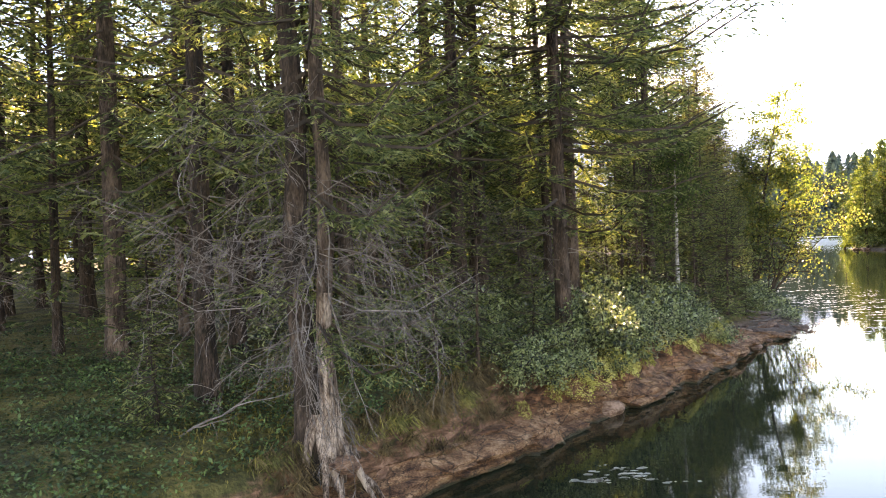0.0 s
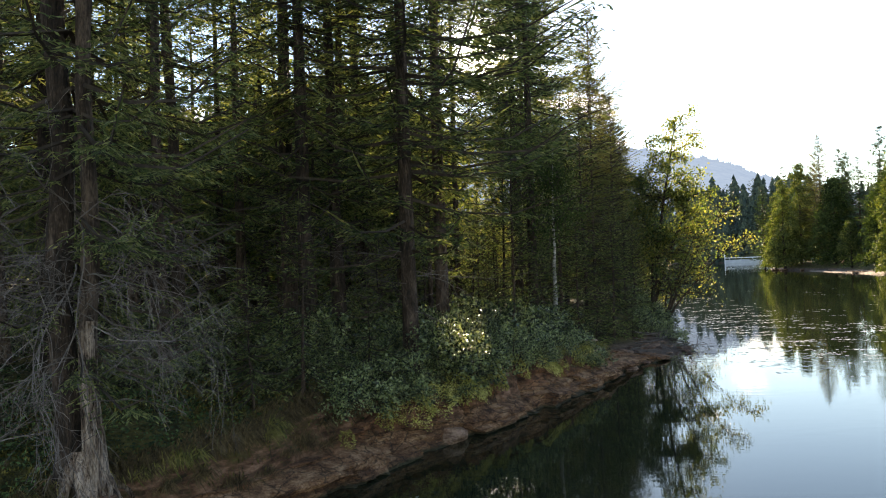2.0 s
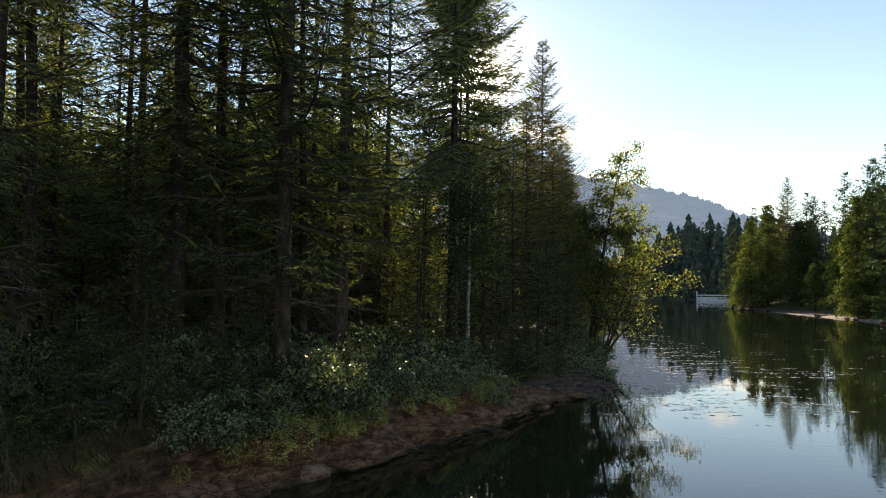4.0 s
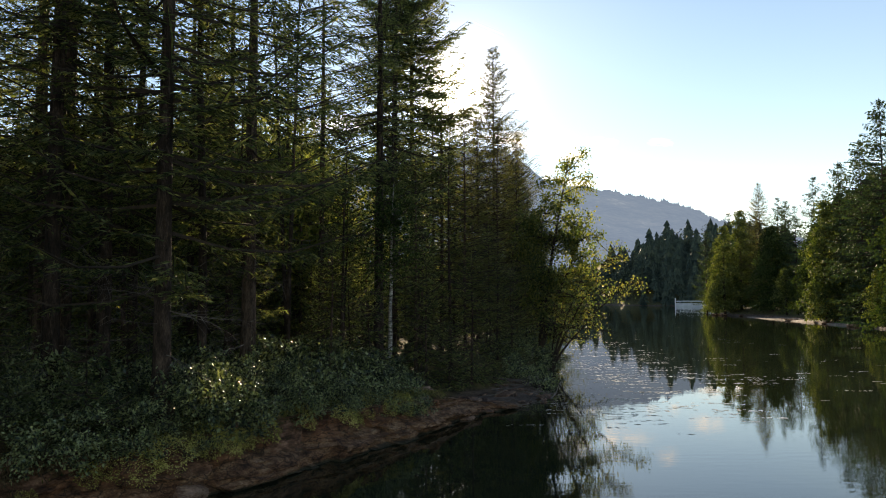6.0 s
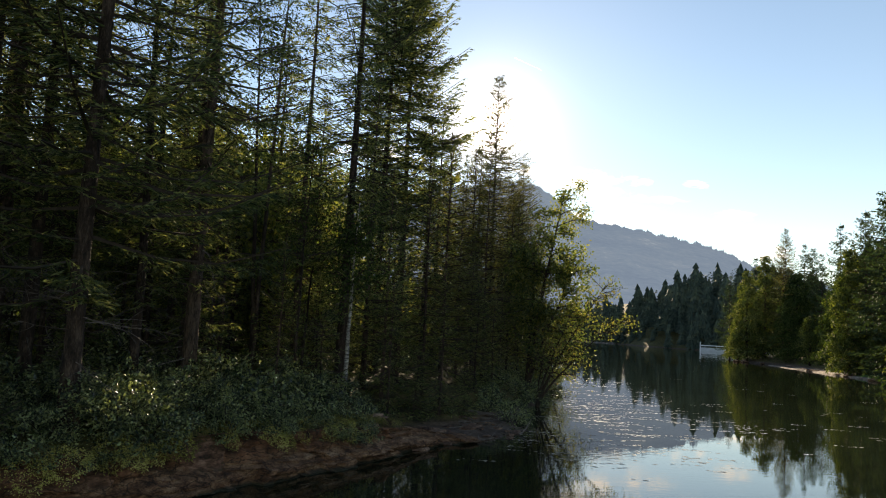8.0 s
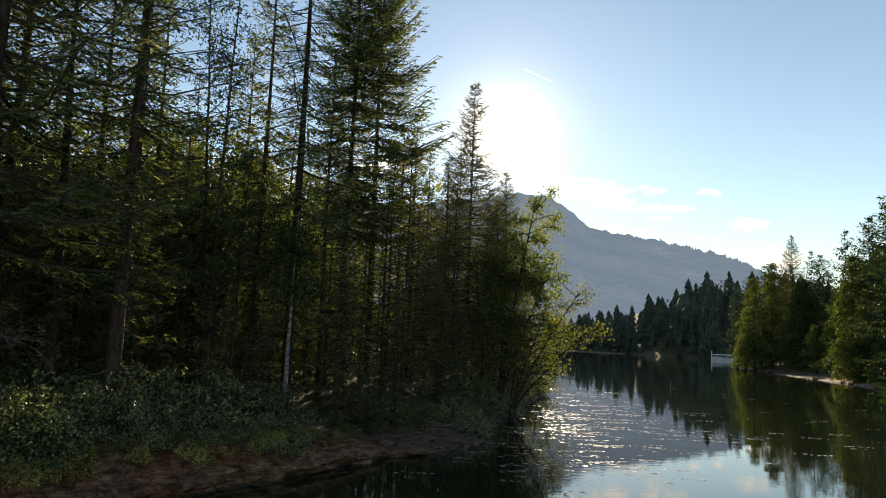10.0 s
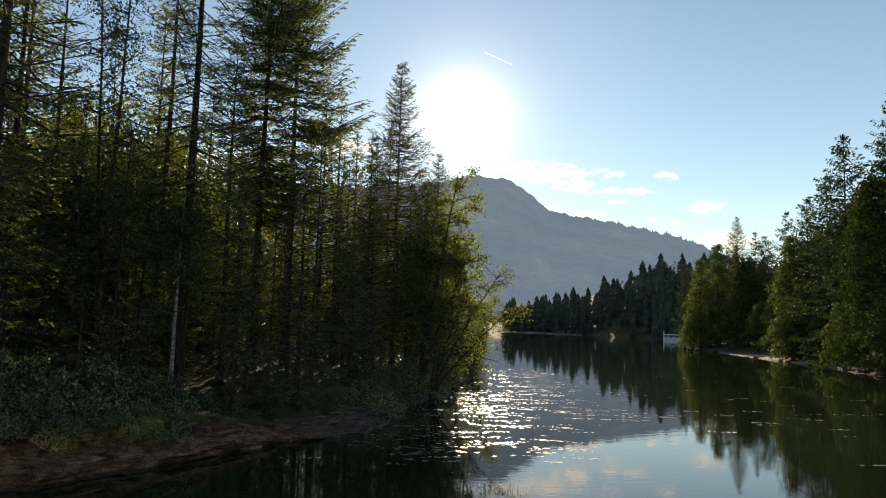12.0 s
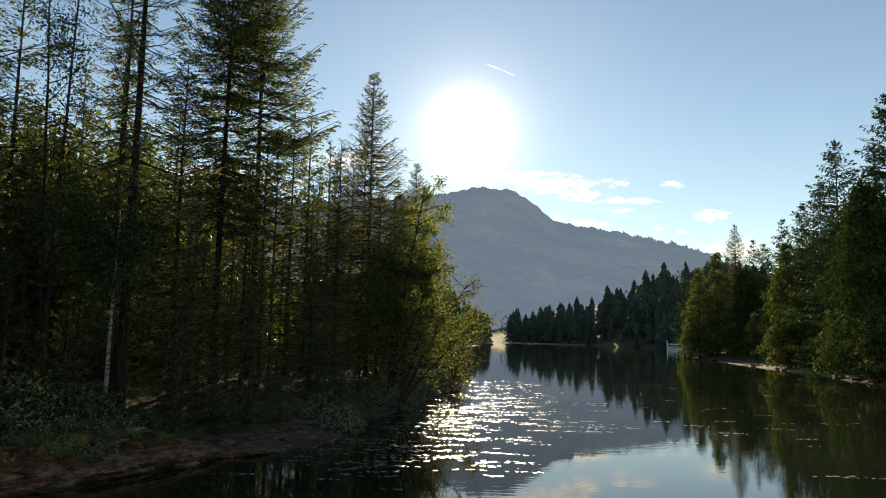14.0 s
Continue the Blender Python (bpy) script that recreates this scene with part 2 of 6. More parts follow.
def ground_material():
    """Forest soil, moss on what is level, bare clay on the steep bank, dark mud by the water."""
    m = surface("forest_ground", [(0.34, (0.018, 0.017, 0.008)), (0.46, (0.05, 0.048, 0.015)), (0.56, (0.12, 0.105, 0.032)), (0.7, (0.15, 0.085, 0.045))], 1.4, 10, 0.95,
                1.0, 12, 0.1, world_space=True)
    t = m.node_tree
    p = t.nodes["Principled BSDF"]
    moss = p.inputs["Base Color"].links[0].from_socket
    geo = node(t, "ShaderNodeNewGeometry")
    pos, nor = node(t, "ShaderNodeSeparateXYZ"), node(t, "ShaderNodeSeparateXYZ")
    link(t, geo.outputs["Position"], pos.inputs[0])
    link(t, geo.outputs["Normal"], nor.inputs[0])
    n = node(t, "ShaderNodeTexNoise", Scale=1.7, Detail=9.0, Roughness=0.7)
    mp = node(t, "ShaderNodeMapping")
    mp.inputs["Scale"].default_value = (1, 1, 3.5)
    link(t, geo.outputs["Position"], mp.inputs[0])
    link(t, mp.outputs[0], n.inputs["Vector"])
    clay = ramp(t, n.outputs["Fac"], [(0.36, (0.022, 0.011, 0.007)), (0.5, (0.15, 0.075, 0.043)), (0.66, (0.36, 0.2, 0.13))])
    steep = calc(t, "MULTIPLY", calc(t, "SUBTRACT", calc(t, "ADD", 0.68, calc(t, "MULTIPLY", calc(t, "SUBTRACT", n.outputs["Fac"], 0.5), 0.8)), nor.outputs[2]), 5.0, clamp=True)
    low = calc(t, "MULTIPLY", calc(t, "SUBTRACT", 0.55, pos.outputs[2]), 3.0, clamp=True)
    wet = calc(t, "MULTIPLY", calc(t, "SUBTRACT", calc(t, "ADD", 0.42, calc(t, "MULTIPLY", n.outputs["Fac"], 0.2)), pos.outputs[2]), 4.0, clamp=True)
    fac = calc(t, "MAXIMUM", steep, low)
    mix = node(t, "ShaderNodeMix", data_type="RGBA")
    link(t, fac, mix.inputs["Factor"])
    link(t, moss, mix.inputs["A"])
    link(t, clay, mix.inputs["B"])
    mud = node(t, "ShaderNodeMix", data_type="RGBA")
    link(t, wet, mud.inputs["Factor"])
    link(t, mix.outputs["Result"], mud.inputs["A"])
    link(t, ramp(t, n.outputs["Fac"], [(0.35, (0.035, 0.024, 0.018)), (0.65, (0.16, 0.115, 0.09))]), mud.inputs["B"])
    link(t, mud.outputs["Result"], p.inputs["Base Color"])
    return m


def water_material():
    m = bpy.data.materials.new("lake_water")
    m.use_nodes = True
    t = m.node_tree
    p = t.nodes["Principled BSDF"]
    p.inputs["Roughness"].default_value = 0.006
    p.inputs["IOR"].default_value = 1.33
    geo = node(t, "ShaderNodeNewGeometry")
    n0 = node(t, "ShaderNodeTexNoise", Scale=0.05, Detail=3.0)
    link(t, geo.outputs["Position"], n0.inputs["Vector"])
    link(t, ramp(t, n0.outputs["Fac"], [(0.3, (0.009, 0.013, 0.007)), (0.7, (0.018, 0.025, 0.014))]), p.inputs["Base Color"])
    mp = node(t, "ShaderNodeMapping")
    mp.inputs["Scale"].default_value = (0.55, 1.6, 1)
    link(t, geo.outputs["Position"], mp.inputs[0])
    n1 = node(t, "ShaderNodeTexNoise", Scale=2.2, Detail=3.0, Roughness=0.5)
    n2 = node(t, "ShaderNodeTexNoise", Scale=0.12, Detail=2.0)
    link(t, mp.outputs[0], n1.inputs["Vector"])
    link(t, mp.outputs[0], n2.inputs["Vector"])
    # calm and ruffled stretches
    h = calc(t, "MULTIPLY", n1.outputs["Fac"], calc(t, "MULTIPLY", calc(t, "SUBTRACT", n2.outputs["Fac"], 0.28), 2.2, clamp=True))
    b = node(t, "ShaderNodeBump", Strength=0.28, Distance=0.014)
    link(t, h, b.inputs["Height"])
    link(t, b.outputs[0], p.inputs["Normal"])
    return m


def painted_haze_material():
    """The far mountain, a distant backdrop: kilometres of sunlit air painted on as a blue glow."""
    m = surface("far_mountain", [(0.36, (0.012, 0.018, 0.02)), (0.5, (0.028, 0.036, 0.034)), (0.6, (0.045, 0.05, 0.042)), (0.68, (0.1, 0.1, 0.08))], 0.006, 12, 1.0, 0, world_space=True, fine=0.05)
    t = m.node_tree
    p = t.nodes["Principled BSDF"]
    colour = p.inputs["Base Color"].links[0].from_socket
    # blue haze added to the mountain's own colour and given off as emission
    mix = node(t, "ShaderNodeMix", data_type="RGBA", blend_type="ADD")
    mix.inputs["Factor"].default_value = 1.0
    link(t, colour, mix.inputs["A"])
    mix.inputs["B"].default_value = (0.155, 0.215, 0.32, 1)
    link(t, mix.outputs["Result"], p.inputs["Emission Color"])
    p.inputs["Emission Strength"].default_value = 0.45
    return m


def bank_material():
    """Layered rock below, raw red-brown clay above, with dark damp seams and a stained foot."""
    m = surface("bank_cut", [(0.36, (0.026, 0.012, 0.007)), (0.45, (0.12, 0.056, 0.028)), (0.53, (0.24, 0.127, 0.066)), (0.65, (0.46, 0.29, 0.175))], 2.2, 11, 0.9, 1.0, 30, 0.03, (1, 1, 2.6), fine=19, world_space=True)
    t = m.node_tree
    p = t.nodes["Principled BSDF"]
    base = p.inputs["Base Color"].links[0].from_socket
    geo = node(t, "ShaderNodeNewGeometry")
    pos = node(t, "ShaderNodeSeparateXYZ")
    link(t, geo.outputs["Position"], pos.inputs[0])
    n = node(t, "ShaderNodeTexNoise", Scale=3.0, Detail=7.0, Roughness=0.7)
    link(t, geo.outputs["Position"], n.inputs["Vector"])
    clay = ramp(t, n.outputs["Fac"], [(0.35, (0.035, 0.016, 0.009)), (0.5, (0.17, 0.074, 0.036)), (0.68, (0.34, 0.17, 0.09))])
    high = calc(t, "MULTIPLY", calc(t, "SUBTRACT", calc(t, "ADD", pos.outputs[2], calc(t, "MULTIPLY", n.outputs["Fac"], 0.5)), 0.78), 5.0, clamp=True)
    damp = calc(t, "MULTIPLY", calc(t, "SUBTRACT", calc(t, "ADD", 0.0, calc(t, "MULTIPLY", n.outputs["Fac"], 0.22)), pos.outputs[2]), 12.0, clamp=True)
    a, b = node(t, "ShaderNodeMix", data_type="RGBA"), node(t, "ShaderNodeMix", data_type="RGBA")
    link(t, high, a.inputs["Factor"]), link(t, base, a.inputs["A"]), link(t, clay, a.inputs["B"])
    link(t, damp, b.inputs["Factor"]), link(t, a.outputs["Result"], b.inputs["A"])
    b.inputs["B"].default_value = (0.035, 0.032, 0.016, 1)
    # joints between the slabs, and thin darker beds
    warp = node(t, "ShaderNodeVectorMath", operation="MULTIPLY_ADD")
    link(t, n.outputs["Color"], warp.inputs[0])
    warp.inputs[1].default_value = (0.35, 0.35, 0.2)
    link(t, geo.outputs["Position"], warp.inputs[2])
    flat = node(t, "ShaderNodeMapping")
    flat.inputs["Scale"].default_value = (1.0, 1.0, 3.6)
    link(t, warp.outputs[0], flat.inputs[0])
    cell = node(t, "ShaderNodeTexVoronoi", feature="DISTANCE_TO_EDGE", Scale=1.5)
    link(t, flat.outputs[0], cell.inputs["Vector"])
    joint = calc(t, "SUBTRACT", 1.0, calc(t, "DIVIDE", cell.outputs["Distance"], 0.045), clamp=True)
    beds = node(t, "ShaderNodeMapping")
    beds.inputs["Scale"].default_value = (0.5, 0.5, 16.0)
    link(t, warp.outputs[0], beds.inputs[0])
    bed = node(t, "ShaderNodeTexNoise", Scale=1.4, Detail=3.0)
    link(t, beds.outputs[0], bed.inputs["Vector"])
    seam = calc(t, "MULTIPLY", calc(t, "SUBTRACT", 0.47, bed.outputs["Fac"]), 6.0, clamp=True)
    dark = calc(t, "MAXIMUM", calc(t, "MULTIPLY", joint, 0.9), calc(t, "MULTIPLY", seam, 0.6))
    c = node(t, "ShaderNodeMix", data_type="RGBA")
    link(t, dark, c.inputs["Factor"]), link(t, b.outputs["Result"], c.inputs["A"])
    c.inputs["B"].default_value = (0.012, 0.008, 0.005, 1)
    link(t, c.outputs["Result"], p.inputs["Base Color"])
    return m


M["bank"] = bank_material()
M["ground"], M["water"], M["painted_haze"] = ground_material(), water_material(), painted_haze_material()


# ---------------------------------------------------------------- mesh helpers
class Shape:
    """Collects points and faces for one mesh."""

    def __init__(self):
        self.v, self.f = [], []

    def add(self, verts, faces):
        k = len(self.v)
        self.v.extend(map(tuple, verts))
        self.f.extend(tuple(i + k for i in f) for f in faces)

    def tube(self, points, radii, sides=6, cap=True):
        pts = [Vector(p) for p in points]
        k = len(self.v)
        prev = None
        for i, p in enumerate(pts):
            d = (pts[min(i + 1, len(pts) - 1)] - pts[max(i - 1, 0)]).normalized()
            ref = prev if prev is not None else (Vector((1, 0, 0)) if abs(d.x) < 0.8 else Vector((0, 1, 0)))
            a = (ref - d * ref.dot(d)).normalized()
            b = d.cross(a)
            prev = a
            for s in range(sides):
                w = 2 * math.pi * s / sides
                self.v.append(tuple(p + (a * math.cos(w) + b * math.sin(w)) * radii[i]))
        for i in range(len(pts) - 1):
            for s in range(sides):
                q = (s + 1) % sides
                self.f.append((k + i * sides + s, k + i * sides + q, k + (i + 1) * sides + q, k + (i + 1) * sides + s))
        if cap:
            self.f.append(tuple(k + (len(pts) - 1) * sides + s for s in range(sides)))

    def blades(self, P, D, L, W, N):
        """Tapered four-cornered blades: base, direction, length, width, facing, each an array."""
        P, D, N = (np.asarray(a, float) for a in (P, D, N))
        L, W = np.asarray(L, float)[:, None], np.asarray(W, float)[:, None]
        S = np.cross(D, N)
        S /= np.linalg.norm(S, axis=1, keepdims=True) + 1e-9
        up = np.cross(S, D)
        q = np.stack([P, P + D * L * 0.45 + S * W * 0.5 + up * L * 0.04, P + D * L, P + D * L * 0.45 - S * W * 0.5 + up * L * 0.04], 1).reshape(-1, 3)
        k = len(self.v)
        self.v.extend(map(tuple, q.tolist()))
        self.f.extend((k + 4 * i, k + 4 * i + 1, k + 4 * i + 2, k + 4 * i + 3) for i in range(len(P)))

    def mesh(self, name, mat, smooth=False):
        me = bpy.data.meshes.new(name)
        me.from_pydata(self.v, [], self.f)
        me.materials.append(mat)
        if smooth:
            me.polygons.foreach_set("use_smooth", [True] * len(me.polygons))
        me.update()
        return me


def thing(name, label, category, group="", kind="", at=(0, 0, 0)):
    ob = new(name)
    ob.location = at
    ob.empty_display_size = 0.3
    return tagged(ob, label, category, group, kind)


def part(name, shape, mat, parent, label="", smooth=False):
    ob = new(name, shape.mesh(name, mat, smooth))
    ob.parent = parent
    return tagged(ob, label)


def single(name, shape, mat, label, category, group="", kind="", smooth=False, at=(0, 0, 0)):
    ob = new(name, shape.mesh(name, mat, smooth))
    ob.location = at
    return tagged(ob, label, category, group, kind)


def unit(a):
    return a / (np.linalg.norm(a, axis=-1, keepdims=True) + 1e-9)


# ---------------------------------------------------------------- land and water
BANK = [(-40, -30), (-9, -5.0), (-4.8, 2.6), (-2.3, 6.7), (-1.0, 8.8), (0.2, 10.7), (1.4, 12.4), (2.5, 14.6), (4.05, 16.9), (5.7, 19.5), (7.4, 22.6), (9.0, 25.4), (11.0, 29.6),
        (12.4, 31.6), (13.9, 32.9), (14.5, 36.0), (15.3, 41.0), (16.5, 48.0), (18.3, 59.0), (20.7, 71.5), (19.0, 76.0), (8, 84), (-60, 100), (-160, 90), (-160, -60)]
RIGHT = [(60, -60), (56, 20), (60, 60), (65, 84), (67.5, 100), (71, 117), (73, 140), (80, 173), (75, 186), (79, 200), (83, 215), (100, 235), (160, 262), (420, 290), (700, 100), (500, -120)]
FAR = [(-700, 180), (-100, 285), (0, 304), (24, 312), (28, 326), (34, 420), (52, 560), (64, 604), (82, 560), (104, 492), (116, 410), (125, 388), (160, 376),
       (260, 340), (500, 330), (900, 500), (1600, 1600), (-1600, 1600)]


def inside_distance(x, y, poly):
    """Distance to the outline, positive inside."""
    p = np.array(poly, float)
    q = np.roll(p, -1, 0)
    best = np.full(x.shape, 1e9)
    odd = np.zeros(x.shape, bool)
    for (ax, ay), (bx, by) in zip(p, q):
        dx, dy = bx - ax, by - ay
        u = np.clip(((x - ax) * dx + (y - ay) * dy) / (dx * dx + dy * dy), 0, 1)
        best = np.minimum(best, np.hypot(x - ax - u * dx, y - ay - u * dy))
        cross = (ay > y) != (by > y)
        odd ^= cross & (x < dx * (y - ay) / (dy if dy else 1e-9) + ax)
    return np.where(odd, best, -best)


def wobble(x, y, s, k=0.0):
    return (np.sin(x * s * 1.3 + y * s * 0.7 + k) + np.sin(x * s * -0.8 + y * s * 1.7 + 1.3 + k) + np.sin(x * s * 2.3 - y * s * 1.9 + 2.1 + k) * 0.6) / 2.6


def land(x, y):
    x, y = np.asarray(x, float), np.asarray(y, float)
    d = inside_distance(x, y, BANK) + 0.12 * wobble(x, y, 2.1) + 0.07 * wobble(x, y, 5.3, 2)
    d = np.where(d > 0, d * np.interp(y, [5, 8, 10.5, 13, 27.5, 30.5, 36, 41], [1.3, 2.0, 1.8, 1.0, 1.0, 0.38, 0.42, 1.0]), d)
    lip = np.interp(y, [0, 8, 11, 14, 21, 26, 29.5, 31, 37, 40, 60], [1.0, 1.1, 1.15, 1.35, 1.4, 1.1, 0.7, 0.25, 0.3, 0.7, 0.7])
    back = np.interp(y, [0, 9, 14, 28, 33, 40], [1.25, 1.4, 2.0, 1.95, 1.5, 1.5])
    z = np.where(d < 0, np.maximum(-2.2, d * 0.5), 0)
    a = np.clip(d / 0.3, 0, 1) * 0.22
    b = np.clip((d - 0.25) / 0.4, 0, 1) * (lip - 0.22).clip(0)
    c = np.clip((d - 0.6) / 1.8, 0, 1) * (back - lip)
    e = np.clip(d - 2.4, 0, 40) * 0.055
    near = np.where(d >= 0, a + b + c + e, z) + np.where(d > 0.5, 0.1 * wobble(x, y, 1.1) + 0.05 * wobble(x, y, 3.7), 0.03 * wobble(x, y, 4.0))
    r = inside_distance(x, y, RIGHT) + 0.8 * wobble(x, y, 0.22)
    right = np.where(r < 0, np.maximum(-3, r * 0.4), np.clip(r, 0, 3.5) * 0.12 + np.clip(r - 3.5, 0, 60) * 0.22)
    f = inside_distance(x, y, FAR) + 3 * wobble(x, y, 0.05)
    far = np.where(f < 0, np.maximum(-3, f * 0.3), np.clip(f, 0, 8) * 0.08 + np.clip(f - 8, 0, 200) * (0.03 + 0.17 * np.exp(-((x - 190) / 90) ** 2)))
    far = far + np.where(f > 5, 20 * np.exp(-(((x - 175) / 70) ** 2 + ((y - 470) / 80) ** 2)), 0)
    return np.maximum(np.maximum(near, right), far)


def height(x, y):
    return float(land(np.array([x]), np.array([y]))[0])


def axis(lo, hi, step, end_lo, end_hi, grow=1.13):
    mid = list(np.arange(lo, hi + 1e-6, step))
    a, s = lo, step
    left = []
    while a > end_lo:
        s *= grow
        a -= s
        left.append(a)
    b, s, rightward = hi, step, []
    while b < end_hi:
        s *= grow
        b += s
        rightward.append(b)
    return np.array(left[::-1] + mid + rightward)


def make_ground():
    xs, ys = axis(-6, 17, 0.26, -3500, 3500, 1.12), axis(7, 38, 0.28, -3000, 4200, 1.09)
    X, Y = np.meshgrid(xs, ys, indexing="ij")
    Z = land(X, Y)
    s = Shape()
    s.v = list(map(tuple, np.stack([X, Y, Z], -1).reshape(-1, 3).tolist()))
    nx, ny = len(xs), len(ys)
    s.f = [(i * ny + j, (i + 1) * ny + j, (i + 1) * ny + j + 1, i * ny + j + 1) for i in range(nx - 1) for j in range(ny - 1)]
    single("ground", s, M["ground"], "mossy forest floor with bare clay bank along the lake", "ground", kind="structure", smooth=True)


make_ground()

water = Shape()
water.add([(-3000, -3000, 0), (3000, -3000, 0), (3000, 3600, 0), (-3000, 3600, 0)], [(0, 1, 2, 3)])
single("water", water, M["water"], "calm dark green lake water with faint ripples", "water", kind="structure")


def make_mountain():
    """A ridge some 2.6 km off, with spurs running down to the valley and a fringe of trees along its crest."""
    ridge = [(-75, 4), (-50, 6), (-30, 8), (-15, 9.4), (-4, 10.3), (0.7, 10.9), (1.6, 11.25), (3.0, 11.15), (4.5, 11.05), (5.6, 10.55), (6.7, 9.65), (7.5, 9.0), (8.2, 8.6), (9.8, 8.33),
             (12.3, 7.9), (14.3, 7.45), (16.3, 6.97), (18.0, 6.5), (19.4, 5.8), (21.3, 5.0), (26, 3.9), (34, 3.0), (60, 3.0)]
    az = np.concatenate([np.arange(-75, -10, 0.4), np.arange(-10, 26, 0.06), np.arange(26, 60, 0.4)])
    el = np.interp(az, [r[0] for r in ridge], [r[1] for r in ridge]) + 0.12
    rng = np.random.default_rng(4)
    wooded = np.interp(az, [-75, 5, 9, 16, 60], [1, 0.25, 0.6, 1.4, 1.4])
    crest = np.abs(rng.normal(0, 1, len(az))) * 3.2 * wooded + 2.5 * np.sin(az * 3.1) + 2.0 * np.sin(az * 7.7 + 1)
    s = Shape()
    rows = 34
    for i, (a, e) in enumerate(zip(az, el)):
        top = 2600 * math.tan(radians(e))
        for j in range(rows):
            u = j / (rows - 1)
            w = math.sin(math.pi * u)
            spur = noise.noise(Vector((a * 0.33 + u * 1.5, u * 2.0, 0))) + 0.5 * noise.noise(Vector((a * 0.9, u * 5.0, 4)))
            dist = 2600 - 1300 * u + 120 * spur * w
            z = top * (1 - u) ** 1.15 * (1 + 0.1 * spur * w) + (crest[i] if j == 0 else 0)
            s.v.append((dist * math.sin(radians(a)), dist * math.cos(radians(a)), z - 6))
    n = len(az)
    s.f = [(i * rows + j, i * rows + j + 1, (i + 1) * rows + j + 1, (i + 1) * rows + j) for i in range(n - 1) for j in range(rows - 1)]
    single("backdrop", s, M["painted_haze"], "wooded mountain ridge far beyond the lake, with blue haze painted on", "mountain", kind="structure", smooth=True)


make_mountain()


# ---------------------------------------------------------------- trees
def conifer_crown(rng, H, z0, R, step=0.42, dens=1.0, width=0.065, el_low=-14, el_top=38, sag=0.16, shoots=3, power=0.75, gaps=0.12, hang=0.35, per=6, jit=0.2, thick=1.0, shoot=1.0):
    """Needle sprays and branch wood of a conifer: whorls of drooping limbs, each with side twigs and their shoots."""
    leaf, wood = Shape(), Shape()
    P, D, L, W, N = [], [], [], [], []
    z = z0
    while z < H - 0.25:
        s = (z - z0) / (H - z0)
        reach = R * (1 - s) ** power * min(1.0, 0.55 + 1.6 * s) + 0.2
        for _ in range(rng.integers(per - 2, per + 1)):
            if rng.random() < gaps:
                continue
            a = rng.uniform(0, 2 * math.pi)
            ln = reach * rng.uniform(0.6, 1.12)
            el = radians(el_low + (el_top - el_low) * s ** 1.3 + rng.normal(0, 5))
            out, side = np.array([math.cos(a), math.sin(a), 0]), np.array([-math.sin(a), math.cos(a), 0])
            bend = rng.normal(0, 0.12)
            zz = z + rng.uniform(-jit, jit)

            def at(u):
                u = np.asarray(u)[..., None]
                return np.array([0, 0, zz]) + out * ln * u * math.cos(el) + side * bend * ln * u * u + np.array([0, 0, 1]) * ln * (
                    u * math.sin(el) - sag * np.sin(np.pi * u * 0.85) + sag * 0.9 * u ** 4)

            k = 4 if dens > 0.9 else 3 if dens > 0.6 else 2
            pts = at(np.linspace(0, 1, k))
            wood.tube(pts.tolist(), [thick * (0.012 + 0.011 * ln * (1 - u) * 0.8) for u in np.linspace(0, 1, k)], 3, False)
            # flat sprays: twigs to both sides of the limb, each with short shoots to both of its own
            n = max(4, int(ln * 7.5 * dens))
            u = (np.arange(n) + rng.uniform(0.1, 0.9, n)) / n * 0.87 + 0.12
            base = at(u)
            ang = rng.uniform(0.6, 1.15, n) * np.where(np.arange(n) % 2, 1, -1)
            d = out * np.cos(ang)[:, None] + side * np.sin(ang)[:, None]
            d[:, 2] = math.sin(el) * 0.6 - rng.uniform(0, 2 * hang, n)
            d = unit(d)
            tl = (0.14 + 0.3 * ln * np.clip(1.12 - u, 0.12, 1) ** 0.6 * rng.uniform(0.5, 1.15, n)).clip(0.14, 0.7)
            P.append(base), D.append(d), L.append(tl * 0.7), W.append(np.full(n, width * 0.6))
            across = unit(np.cross(np.array([0, 0, 1.0]), d))
            for q in range(shoots):
                uu = (q + rng.uniform(0.3, 1.0, n)) / shoots * 0.95
                turn = rng.uniform(0.5, 0.95, n)[:, None] * (1 if q % 2 else -1)
                d2 = unit(d * np.cos(turn) + across * np.sin(turn) + rng.normal(0, 0.16, (n, 3)) - np.array([0, 0, hang * 0.5]))
                P.append(base + d * (tl * uu)[:, None]), D.append(d2), L.append(shoot * (0.06 + tl * (0.5 - 0.28 * uu)) * rng.uniform(0.6, 1.15, n)), W.append(np.full(n, width) * rng.uniform(0.7, 1.2, n))
            # tip
            P.append(at(np.array([0.78]))), D.append(unit(pts[-1:] - pts[-2:-1])), L.append(np.array([ln * 0.3])), W.append(np.array([width * 1.2]))
        z += step * rng.uniform(0.7, 1.3) * (1.0 - 0.45 * s)
    P, D, L, W = np.concatenate(P), np.concatenate(D), np.concatenate(L), np.concatenate(W)
    N = unit(rng.normal(0, 0.8, P.shape) + np.array([0, 0, 1.0]))
    leaf.blades(P, D, L, W, N)
    leaf.tube([(0, 0, H - 0.6), (0, 0, H + 0.25)], [0.02, 0.004], 3)
    return leaf, wood


